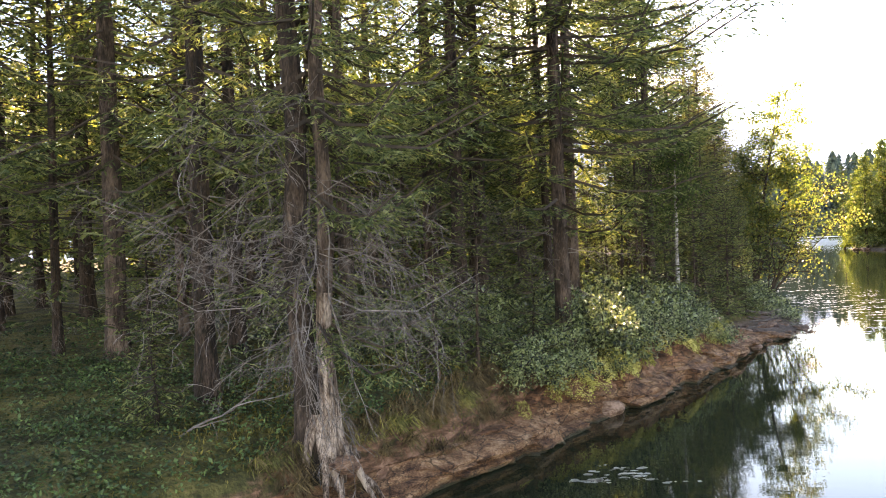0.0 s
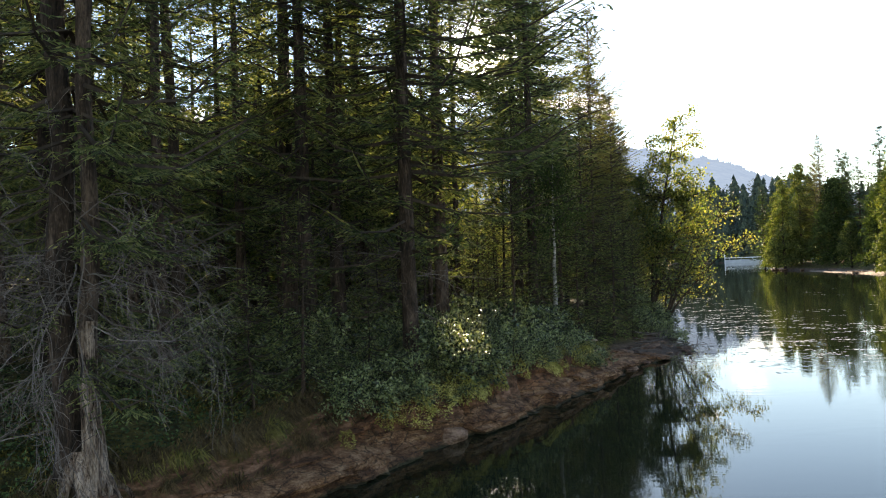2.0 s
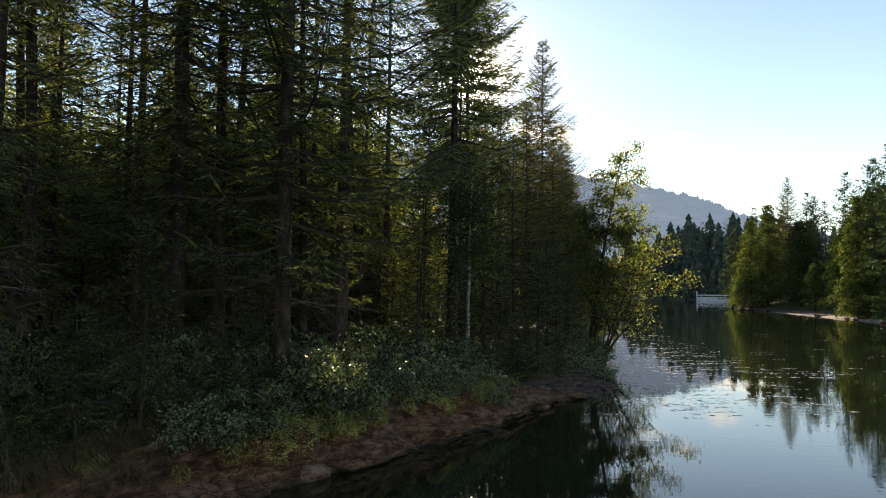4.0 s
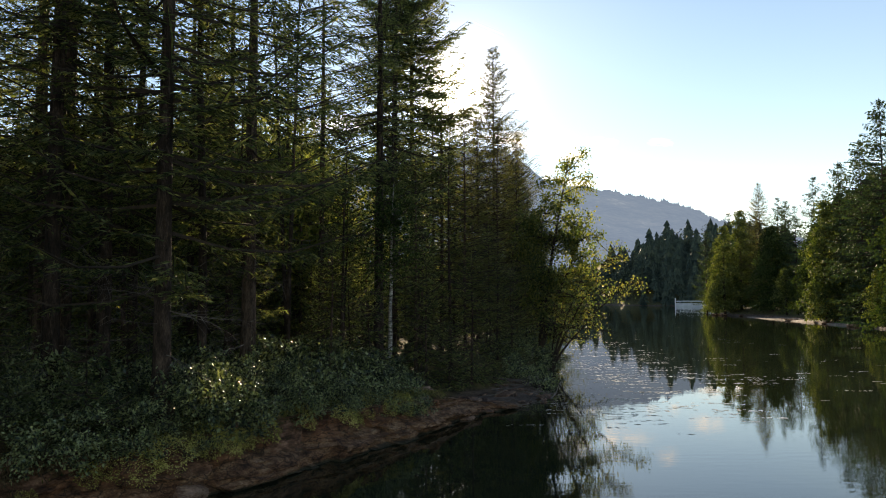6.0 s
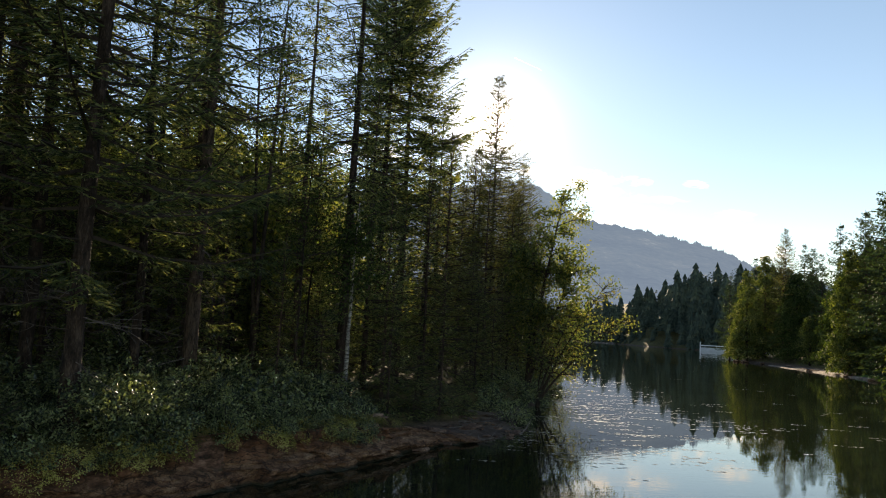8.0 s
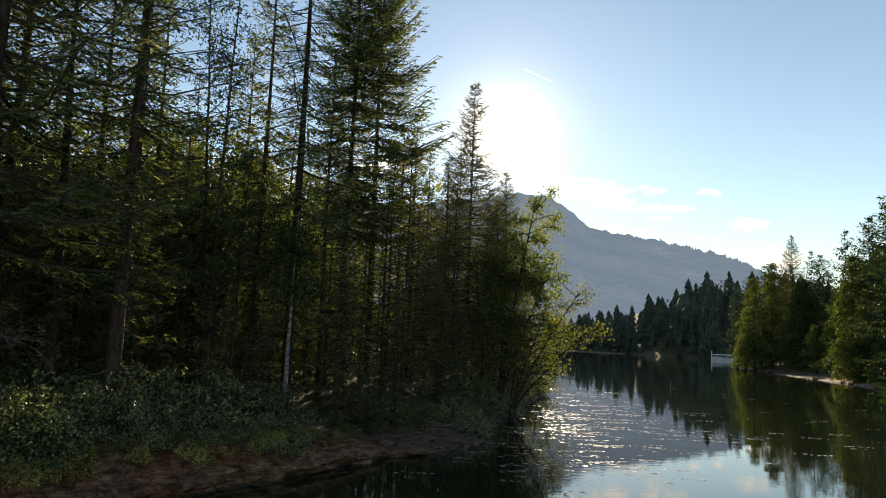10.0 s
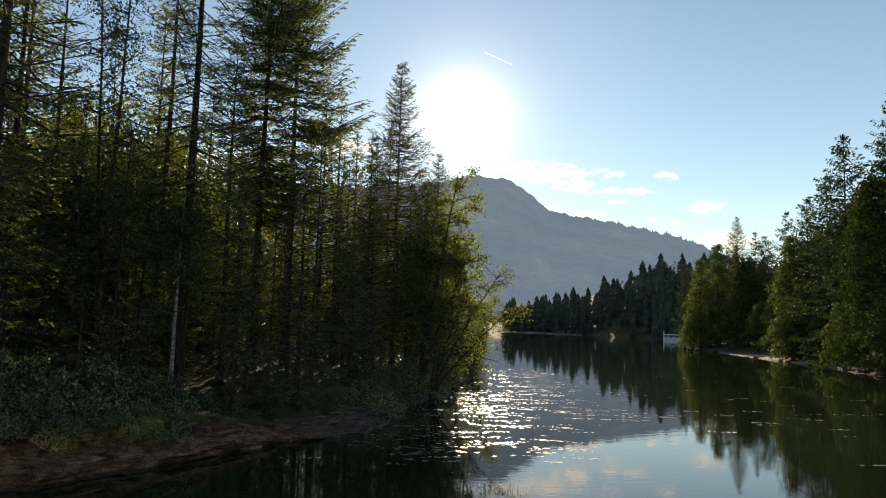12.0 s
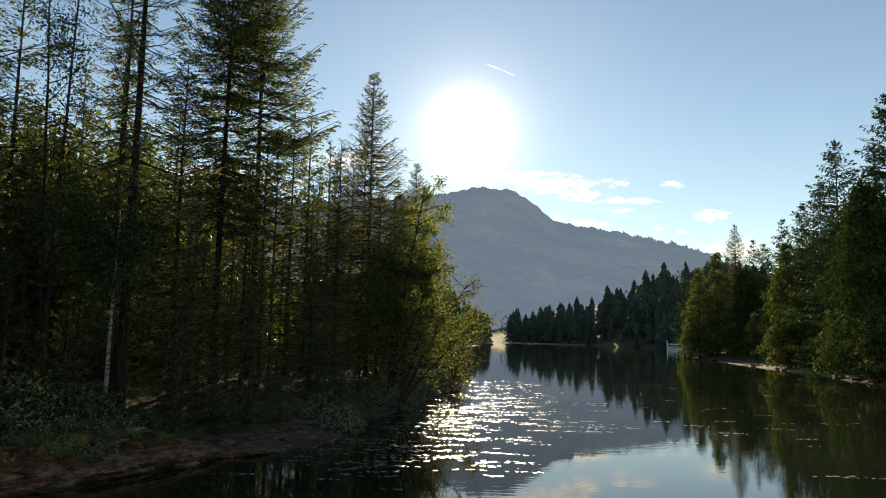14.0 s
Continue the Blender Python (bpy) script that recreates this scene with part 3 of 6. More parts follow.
def trunk_shape(rng, H, r, sides=10, lean=0.0, flare=1.5, top=0.12):
    s = Shape()
    n = max(6, int(H / 1.1))
    pts, rad = [], []
    bx, by = rng.normal(0, 0.04, 2)
    for i in range(n + 1):
        u = i / n
        pts.append((lean * H * u + bx * math.sin(u * 7), by * math.sin(u * 6 + 1), H * u - 0.35 * (i == 0)))
        rad.append(r * (flare if i == 0 else 1) * ((1 - u) * (1 - top) + top) * (1 + rng.normal(0, 0.03)))
    extra = (pts[0][0], pts[0][1], 0.45)
    pts.insert(1, extra)
    rad.insert(1, r * 1.12)
    s.tube(pts, rad, sides)
    return s


def dead_twigs(rng, origin, length, az, el, depth=2, r=0.02, shape=None, droop=0.25):
    """A bare, crooked branch with side branches."""
    shape = shape or Shape()
    p = np.array(origin, float)
    d = np.array([math.cos(az) * math.cos(el), math.sin(az) * math.cos(el), math.sin(el)])
    n = max(4, int(length / 0.22))
    pts = [p.copy()]
    kids = []
    for i in range(n):
        d = unit(d + rng.normal(0, 0.13, 3) + np.array([0, 0, -droop * 0.16]))
        p = p + d * length / n
        pts.append(p.copy())
        if depth > 0 and i > 0 and rng.random() < 0.75:
            kids.append((p.copy(), d.copy(), 1 - i / n))
    shape.tube([q.tolist() for q in pts], [max(0.0035, r * (1 - 0.85 * i / n)) for i in range(n + 1)], 4 if depth > 1 else 3, False)
    for q, dd, u in kids:
        for _ in range(1 if depth > 1 else 2):
            v = unit(dd + rng.normal(0, 0.75, 3) + np.array([0, 0, -0.15]))
            dead_twigs(rng, q, length * (0.22 + 0.3 * u) * rng.uniform(0.5, 1.1), math.atan2(v[1], v[0]), math.asin(np.clip(v[2], -1, 1)), depth - 1, r * 0.45, shape, droop)
    return shape


CONIFERS = {}


def conifer(kind, name="spruce_tree", label="", **kw):
    """One conifer with trunk, crown and branches; the first of its kind is built, the others are copies of it."""
    if kind in CONIFERS:
        return None
    seed, H, r, z0 = kw.pop("seed"), kw.pop("H"), kw.pop("r"), kw.pop("z0")
    needle, bark, stubs = kw.pop("needle", "needles"), kw.pop("bark", "bark"), kw.pop("stubs", 14)
    rng = np.random.default_rng(seed)
    ob = thing(name, label, "tree")
    part("trunk", trunk_shape(rng, H, r), M[bark], ob, smooth=True)
    leaf, wood = conifer_crown(rng, H, z0, **kw)
    part("crown", leaf, M[needle], ob)
    tagged(part("branchwork", wood, M["twig"], ob), kind="stuff")
    if stubs:
        dead = Shape()
        for _ in range(stubs):
            z = rng.uniform(min(1.2, z0 * 0.5), max(z0 * 1.15, 1.6))
            dead_twigs(rng, (0, 0, z), rng.uniform(0.8, 2.2), rng.uniform(0, 6.28), rng.uniform(-0.3, 0.3), 1, 0.016, dead)
        tagged(part("dead_branchwork", dead, M["deadwood"], ob, "bare grey dead lower twigs"), kind="stuff")
    CONIFERS[kind] = ob
    return ob


USED = set()


def plant(kind, x, y, scale=1.0, turn=0.0, tilt=0.0, group="", label="", sink=0.0):
    m = pose(x, y, height(x, y) - sink, tilt, 0, turn) @ Matrix.Diagonal((scale, scale, scale, 1))
    ob = CONIFERS[kind]
    if kind in USED:
        ob = copy_thing(ob, m @ Matrix.Diagonal([1 / c for c in ob.scale] + [1]))
    else:
        USED.add(kind)
        ob.matrix_basis = m
    return tagged(ob, label, "", group)


SPRUCE_LABEL = "tall dark green spruce with a straight bare lower trunk"
conifer("tall_a", label=SPRUCE_LABEL, seed=1, H=24, r=0.24, z0=4.4, R=4.3, gaps=0.34, stubs=10, dens=0.8, width=0.048, shoots=6, shoot=0.8, step=0.72, jit=0.16, hang=0.28, power=0.6, sag=0.14)
conifer("tall_b", label=SPRUCE_LABEL, seed=2, H=22, r=0.2, z0=3.6, R=3.8, gaps=0.36, stubs=10, dens=0.8, width=0.048, shoots=6, shoot=0.8, step=0.72, jit=0.16, hang=0.28, power=0.6, sag=0.14)
conifer("tall_c", label=SPRUCE_LABEL, seed=3, H=20, r=0.17, z0=3.2, R=3.4, gaps=0.36, stubs=9, dens=0.8, width=0.048, shoots=6, shoot=0.8, step=0.72, jit=0.16, hang=0.28, power=0.6, sag=0.14)
conifer("edge", label="large spruce with long drooping limbs reaching over the water", seed=4, H=23, r=0.23, z0=3.2, R=7.2, power=0.8, gaps=0.2, stubs=10, el_low=1, el_top=20, sag=0.1, width=0.048, shoots=6, shoot=0.8,
        dens=1.0, step=0.55, jit=0.12, hang=0.24)
conifer("young", label="young spruce with branches down to the ground", seed=5, H=7, r=0.07, z0=0.4, R=2.0, stubs=0, step=0.5, dens=0.7, width=0.06, shoots=4, jit=0.12, hang=0.3)
conifer("sapling", label="small spruce sapling in the undergrowth", seed=6, H=3.2, r=0.035, z0=0.2, R=1.2, stubs=0, step=0.28, width=0.05, shoots=4)
conifer("mid_a", label=SPRUCE_LABEL, seed=7, H=21, r=0.19, z0=1.6, R=3.3, dens=0.5, width=0.11, shoots=3, step=0.8, stubs=3, gaps=0.2, per=7, jit=0.1, hang=0.3)
conifer("mid_b", label=SPRUCE_LABEL, seed=8, H=18, r=0.16, z0=1.4, R=2.9, dens=0.5, width=0.11, shoots=3, step=0.8, stubs=3, gaps=0.2, per=7, jit=0.1, hang=0.3)
conifer("mast", label="slender spruce with a thin, gappy crown", seed=9, H=25, r=0.2, z0=8.4, R=2.7, dens=0.75, width=0.085, shoots=5, step=0.8, gaps=0.15, stubs=8, per=8, jit=0.06, hang=0.42)
conifer("dense", label="tall dense dark spruce on the point", seed=10, H=27, r=0.22, z0=8.6, R=4.9, dens=0.75, width=0.085, shoots=6, step=0.62, stubs=6, per=10, jit=0.1, hang=0.14, el_low=-5, el_top=45, power=0.6)
conifer("larch", name="larch_tree", label="slim larch with fine feathery light twigs", seed=11, H=21.5, r=0.16, z0=1.5, R=5.8, dens=0.7, width=0.05, shoots=4, step=0.38, el_low=-2, el_top=36,
        sag=0.14, needle="larch", hang=0.2, stubs=5, power=0.85, per=9, gaps=0.1)
conifer("larch_b", name="larch_tree", label="slim young larch with light feathery twigs", seed=14, H=15, r=0.11, z0=1.6, R=2.9, dens=0.6, width=0.075, shoots=3, step=0.52, el_low=-4, el_top=30,
        sag=0.12, needle="larch", hang=0.3, stubs=4, power=0.75, per=7, gaps=0.12)
conifer("far_spruce", label="tall dark spruce on the opposite shore", seed=12, H=28, r=0.25, z0=1.0, R=8.2, power=0.7, dens=0.46, width=0.22, shoots=3, step=1.0, per=9, jit=0.1, gaps=0.04, needle="needles_far", stubs=0, hang=0.9, el_low=-16, el_top=28, sag=0.1)
conifer("far_spruce_b", label="slender dark spruce on the opposite shore", seed=13, H=24, r=0.2, z0=1.5, R=5.4, power=0.75, dens=0.5, width=0.2, shoots=3, step=0.95, per=8, jit=0.1, needle="needles_far", stubs=0, hang=0.8, gaps=0.08, el_low=-14, el_top=28, sag=0.1)

FOREST = "spruces of the wooded bank"
NEAR = [
    ("edge", 3.2, 18.2, 1.0, 20), ("tall_b", 0.9, 20.1, 1.0, 80), ("tall_a", 0.45, 18.3, 0.9, 200), ("tall_a", -0.7, 21.2, 1.05, 130), ("tall_b", -3.5, 10.9, 1.05, 10),
    ("tall_c", -6.2, 22.3, 1.1, 50), ("tall_a", -5.8, 19.2, 0.95, 300), ("tall_b", -3.4, 24.9, 0.95, 160), ("tall_c", 0.6, 23.0, 1.0, 250), ("tall_c", 2.8, 22.1, 0.9, 100),
    ("tall_a", 3.75, 24.2, 1.0, 150), ("tall_c", 3.2, 25.3, 0.55, 40), ("tall_c", -2.2, 16.0, 1.0, 70), ("tall_b", -4.4, 14.6, 0.95, 220), ("tall_a", -6.6, 13.2, 1.0, 340),
    ("tall_c", -8.6, 16.5, 1.05, 15), ("tall_b", -9.8, 12.4, 1.0, 145), ("tall_c", -1.6, 14.0, 0.85, 190), ("tall_b", -7.4, 9.6, 0.9, 66), ("tall_a", -11.5, 20.0, 1.0, 120),
    ("tall_a", 7.3, 31.0, 0.95, 65), ("mid_a", 1.9, 28.4, 0.9, 30), ("mid_b", 7.6, 35.2, 0.85, 90), ("mast", 3.9, 37.4, 0.92, 60), ("dense", 7.2, 42.3, 0.98, 0), ("dense", 8.0, 46.3, 1.02, 130),
    ("larch", 13.6, 55.4, 1.0, 0), ("larch", 16.3, 65.3, 0.8, 70), ("larch_b", 13.1, 44.3, 0.85, 45), ("larch_b", 11.0, 38.5, 0.85, 180), ("mid_a", -0.5, 33.0, 1.0, 10),
    ("mid_b", 0.4, 28.5, 1.0, 75), ("mid_a", -4.0, 30.0, 1.0, 215), ("mid_b", -7.5, 27.0, 1.05, 310), ("mid_a", -11.0, 26.0, 1.0, 95), ("mid_b", -14.5, 22.0, 1.0, 20),
    ("mid_a", -2.0, 38.5, 1.0, 155), ("mid_b", -6.0, 36.0, 1.0, 265), ("mid_a", 0.8, 44.0, 0.95, 35), ("mid_b", 2.2, 49.0, 0.95, 110), ("mid_a", 9.8, 52.5, 0.85, 230),
    ("mid_a", -5.0, 27.5, 0.9, 60), ("mid_b", -9.0, 22.0, 1.0, 120), ("mid_a", -12.0, 16.5, 1.0, 10), ("mid_b", -13.5, 25.0, 1.0, 70), ("mid_a", -16.5, 18.0, 1.0, 190), ("mid_b", -6.6, 16.4, 0.8, 20),
    ("mid_a", -9.6, 30.5, 0.9, 33), ("mid_b", -10.8, 9.6, 0.9, 250), ("mid_a", -13.5, 12.5, 0.9, 130), ("mid_b", -8.2, 13.6, 0.75, 300), ("mid_b", -1.0, 26.0, 0.62, 0), ("mid_a", 2.0, 31.0, 0.5, 45), ("mid_a", 1.3, 40.3, 0.55, 15), ("mid_b", -3.2, 34.3, 0.62, 100), ("mid_b", 8.8, 39.3, 0.55, 260),
    ("larch_b", 12.2, 50.5, 1.0, 300), ("larch_b", 14.9, 60.5, 1.0, 210), ("mid_a", 10.4, 57.0, 0.8, 120), ("mid_b", 13.0, 67.0, 0.8, 44), ("mid_b", 8.6, 63.0, 0.9, 170),
    ("larch_b", 15.6, 57.2, 0.9, 15), ("mid_a", 12.6, 60.2, 0.85, 200), ("larch_b", 16.9, 63.2, 0.8, 100), ("mid_a", 9.2, 50.2, 0.8, 77),
    ("mid_b", 4.4, 46.5, 0.36, 30), ("mid_a", 5.6, 49.5, 0.34, 140), ("mid_b", 2.9, 53.0, 0.6, 250), ("mid_a", 6.0, 55.5, 0.42, 10), ("mid_b", 4.9, 58.5, 0.5, 80),
    ("mid_b", 10.6, 48.2, 0.6, 330), ("larch_b", 14.8, 50.8, 0.8, 200), ("larch_b", 17.2, 60.5, 0.72, 25), ("mid_a", 11.5, 61.5, 0.8, 85), ("mid_b", 18.3, 68.5, 0.62, 140), ("mid_a", 6.9, 58.5, 0.6, 15),
]
BEHIND = [(-20, 36), (-24, 31), (-16, 42), (-11, 48), (-22, 49), (-28, 35), (-20, 24), (-6, 53), (-14, 19.5), (-17, 28), (-12, 33), (-17, 14), (-12, 22.5)]
NEAR += [("mid_a", 8.7, 33.6, 0.5, 20), ("mid_b", 10.2, 36.6, 0.6, 95), ("mid_a", 7.2, 38.6, 0.5, 160), ("mid_b", 9.8, 41.2, 0.7, 230), ("mid_a", 1.0, 35.2, 0.6, 300), ("mid_b", -0.4, 37.0, 0.7, 15),
         ("mid_a", 2.0, 42.0, 0.62, 75), ("larch_b", 11.6, 44.6, 0.75, 140), ("larch_b", 12.6, 47.2, 0.7, 210), ("mid_b", 0.2, 31.2, 0.6, 280), ("mid_b", -2.6, 27.0, 0.66, 33), ("mid_a", 8.2, 44.6, 0.5, 66)]
NEAR += [(("mid_a", "mid_b")[i % 2], x, y, 1.05 + 0.06 * (i % 3), 47 * i) for i, (x, y) in enumerate(BEHIND)]
for kind, x, y, k, turn in NEAR:
    plant(kind, x, y, k, turn, group=FOREST)
rng = np.random.default_rng(21)
for kind, x, y, k in (("young", 1.2, 14.6, 0.62), ("young", -2.4, 12.6, 0.7), ("young", 6.2, 25.3, 0.7), ("young", 9.2, 31.6, 0.8), ("young", 11.2, 34.4, 0.85), ("young", 12.7, 39.5, 0.8),
                      ("young", 2.9, 26.9, 0.9), ("young", 8.8, 35.0, 1.0), ("young", 14.2, 47.2, 0.9), ("young", -5.2, 12.0, 0.6), ("sapling", 2.4, 16.0, 0.8), ("sapling", 7.3, 27.0, 0.9),
                      ("sapling", 2.0, 21.0, 1.0), ("sapling", 10.2, 33.0, 0.9), ("sapling", -3.6, 9.2, 0.6), ("sapling", 0.4, 13.4, 0.8), ("young", 13.6, 41.6, 0.7), ("young", 5.3, 29.0, 0.36), ("young", 4.7, 31.8, 0.62), ("young", 5.7, 34.0, 0.72), ("young", 3.9, 34.6, 0.7),
                      ("young", 4.9, 37.2, 0.85), ("young", 5.9, 39.6, 0.95), ("young", 3.4, 41.5, 0.9), ("young", 5.2, 43.8, 0.8), ("young", 15.6, 53.0, 0.9)):
    plant(kind, x, y, k, rng.uniform(0, 360), group="young spruces under the trees")


def broad_tree(rng, H, spread, stems, leaves, leaf_size, trunk_r, leaf_mat, bark_mat, name, label, start=0.3, droop=0.1, clump=0.3):
    """A broadleaf tree: stems (each a list of lean x, lean y, share of height), limbs, twigs and single leaves."""
    ob = thing(name, label, "tree")
    wood, leaf = Shape(), Shape()
    tips = []
    for lx, ly, hh in stems:
        h = H * hh
        n = 9
        pts = [np.array([lx * h * (i / n) ** 1.25, ly * h * (i / n) ** 1.25, h * i / n - 0.3 * (i == 0)]) + rng.normal(0, 0.02, 3) * (i > 0) for i in range(n + 1)]
        t = Shape()
        t.tube([p.tolist() for p in pts], [trunk_r * hh * (1.0 - 0.88 * i / n) for i in range(n + 1)], 8)
        part("trunk", t, M[bark_mat], ob, smooth=True)
        for _ in range(int(32 * hh)):
            u = rng.uniform(start, 0.98)
            b = pts[int(u * n)] + (pts[min(n, int(u * n) + 1)] - pts[int(u * n)]) * (u * n % 1)
            a = rng.uniform(0, 6.283)
            ln = spread * max(0.5, (1.1 - u) ** 0.6) * rng.uniform(0.5, 1.0) + 0.3
            d = np.array([math.cos(a), math.sin(a), rng.uniform(0.25, 0.9)])
            d = unit(d)
            q = [b]
            for i in range(5):
                d = unit(d + rng.normal(0, 0.14, 3) + np.array([0, 0, -droop]))
                q.append(q[-1] + d * ln / 5)
            wood.tube([p.tolist() for p in q], [0.05 * trunk_r / 0.15 * (1 - u * 0.6) * (1 - 0.8 * i / 5) + 0.006 for i in range(6)], 4, False)
            for i in range(1, 6):
                for _ in range(2):
                    e = unit(d + rng.normal(0, 0.7, 3))
                    w = q[i] + e * ln * 0.28 * rng.uniform(0.5, 1.2)
                    wood.tube([q[i].tolist(), ((q[i] + w) / 2 + rng.normal(0, 0.03, 3)).tolist(), w.tolist()], [0.012, 0.009, 0.004], 3, False)
                    tips.append((q[i] + w) / 2), tips.append(w)
    tips = np.array(tips)
    P = tips[rng.integers(0, len(tips), leaves)] + rng.normal(0, clump, (leaves, 3))
    D = unit(rng.normal(0, 1, (leaves, 3)) + np.array([0, 0, -0.5]))
    leaf.blades(P, D, leaf_size * rng.uniform(0.7, 1.3, leaves), leaf_size * 0.75 * rng.uniform(0.7, 1.2, leaves), unit(rng.normal(0, 1, (leaves, 3))))
    tagged(part("branchwork", wood, M["twig"], ob), kind="stuff")
    part("crown", leaf, M[leaf_mat], ob)
    return ob


def put(ob, x, y, turn=0.0, k=1.0, sink=0.0):
    ob.matrix_basis = pose(x, y, height(x, y) - sink, 0, 0, turn) @ Matrix.Diagonal((k, k, k, 1))
    return ob


rng = np.random.default_rng(31)
# leaning waterside trees on the point, their crowns turning yellow
put(broad_tree(rng, 12.6, 3.1, [(0.15, -0.02, 1.0), (0.34, -0.1, 0.66), (0.03, 0.05, 0.7)], 17000, 0.16, 0.16, "leaf_alder", "twig", "alder_tree",
               "leaning waterside tree with yellowing leaves over the lake", start=0.34, clump=0.2), 15.9, 47.6)
put(broad_tree(rng, 7.5, 2.3, [(0.52, -0.05, 1.0), (0.85, -0.15, 0.75), (0.3, -0.3, 0.8), (0.1, -0.1, 0.6)], 3600, 0.14, 0.11, "leaf_yellow", "twig", "alder_tree",
               "low tree with yellow leaves bending out over the water", start=0.3, clump=0.2), 16.5, 47.2)
put(broad_tree(rng, 12.0, 1.8, [(0.06, 0.0, 1.0), (-0.06, 0.03, 0.8)], 5000, 0.13, 0.12, "leaf_yellow", "twig", "birch_tree",
               "slender birch with small yellow-green leaves", start=0.3), 14.6, 58.6)
put(broad_tree(rng, 6.5, 2.2, [(0.3, 0.0, 1.0), (-0.1, 0.1, 0.8)], 4500, 0.12, 0.08, "leaf_yellow", "twig", "willow_bush",
               "tall bush with yellow-green leaves at the water's edge", start=0.08), 19.6, 68.0)
put(broad_tree(rng, 7.2, 1.7, [(0.02, 0.0, 1.0)], 4200, 0.1, 0.095, "leaf_green", "birch_bark", "birch_tree", "young birch with a white trunk near the bank edge", start=0.5), 7.9, 28.4)
put(broad_tree(rng, 9.0, 1.3, [(0.02, 0.0, 1.0)], 1800, 0.09, 0.07, "leaf_green", "bark", "birch_tree", "thin young broadleaf tree with a grey trunk", start=0.5), 6.25, 27.4)
put(broad_tree(rng, 8.5, 1.3, [(0.03, 0.02, 1.0)], 1800, 0.09, 0.06, "leaf_green", "bark", "birch_tree", "thin young broadleaf tree with a grey trunk", start=0.5), 5.95, 30.0)
put(broad_tree(rng, 21.0, 2.2, [(0.03, 0.0, 1.0), (-0.05, 0.0, 0.95)], 5200, 0.11, 0.12, "leaf_green", "bark", "birch_tree", "tall forked birch with a thin leafy top", start=0.5), 3.1, 33.1)
# broadleaf trees at the back of the wood, lit by the sun
for x, y, h, k in ((-9.5, 33.0, 9.0, 3.0), (-14.0, 30.0, 8.0, 3.0), (-4.5, 42.0, 9.0, 3.0), (-19.0, 26.0, 9.0, 3.0), (1.5, 52.0, 9.0, 3.0), (-12.0, 44.0, 10.0, 3.2)):
    put(broad_tree(rng, h, k, [(0.05, 0.0, 1.0), (-0.1, 0.05, 0.8)], 4200, 0.17, 0.12, "leaf_yellow", "bark", "birch_tree", "broadleaf tree with sunlit yellow leaves behind the spruces",
                   start=0.12, clump=0.4), x, y)


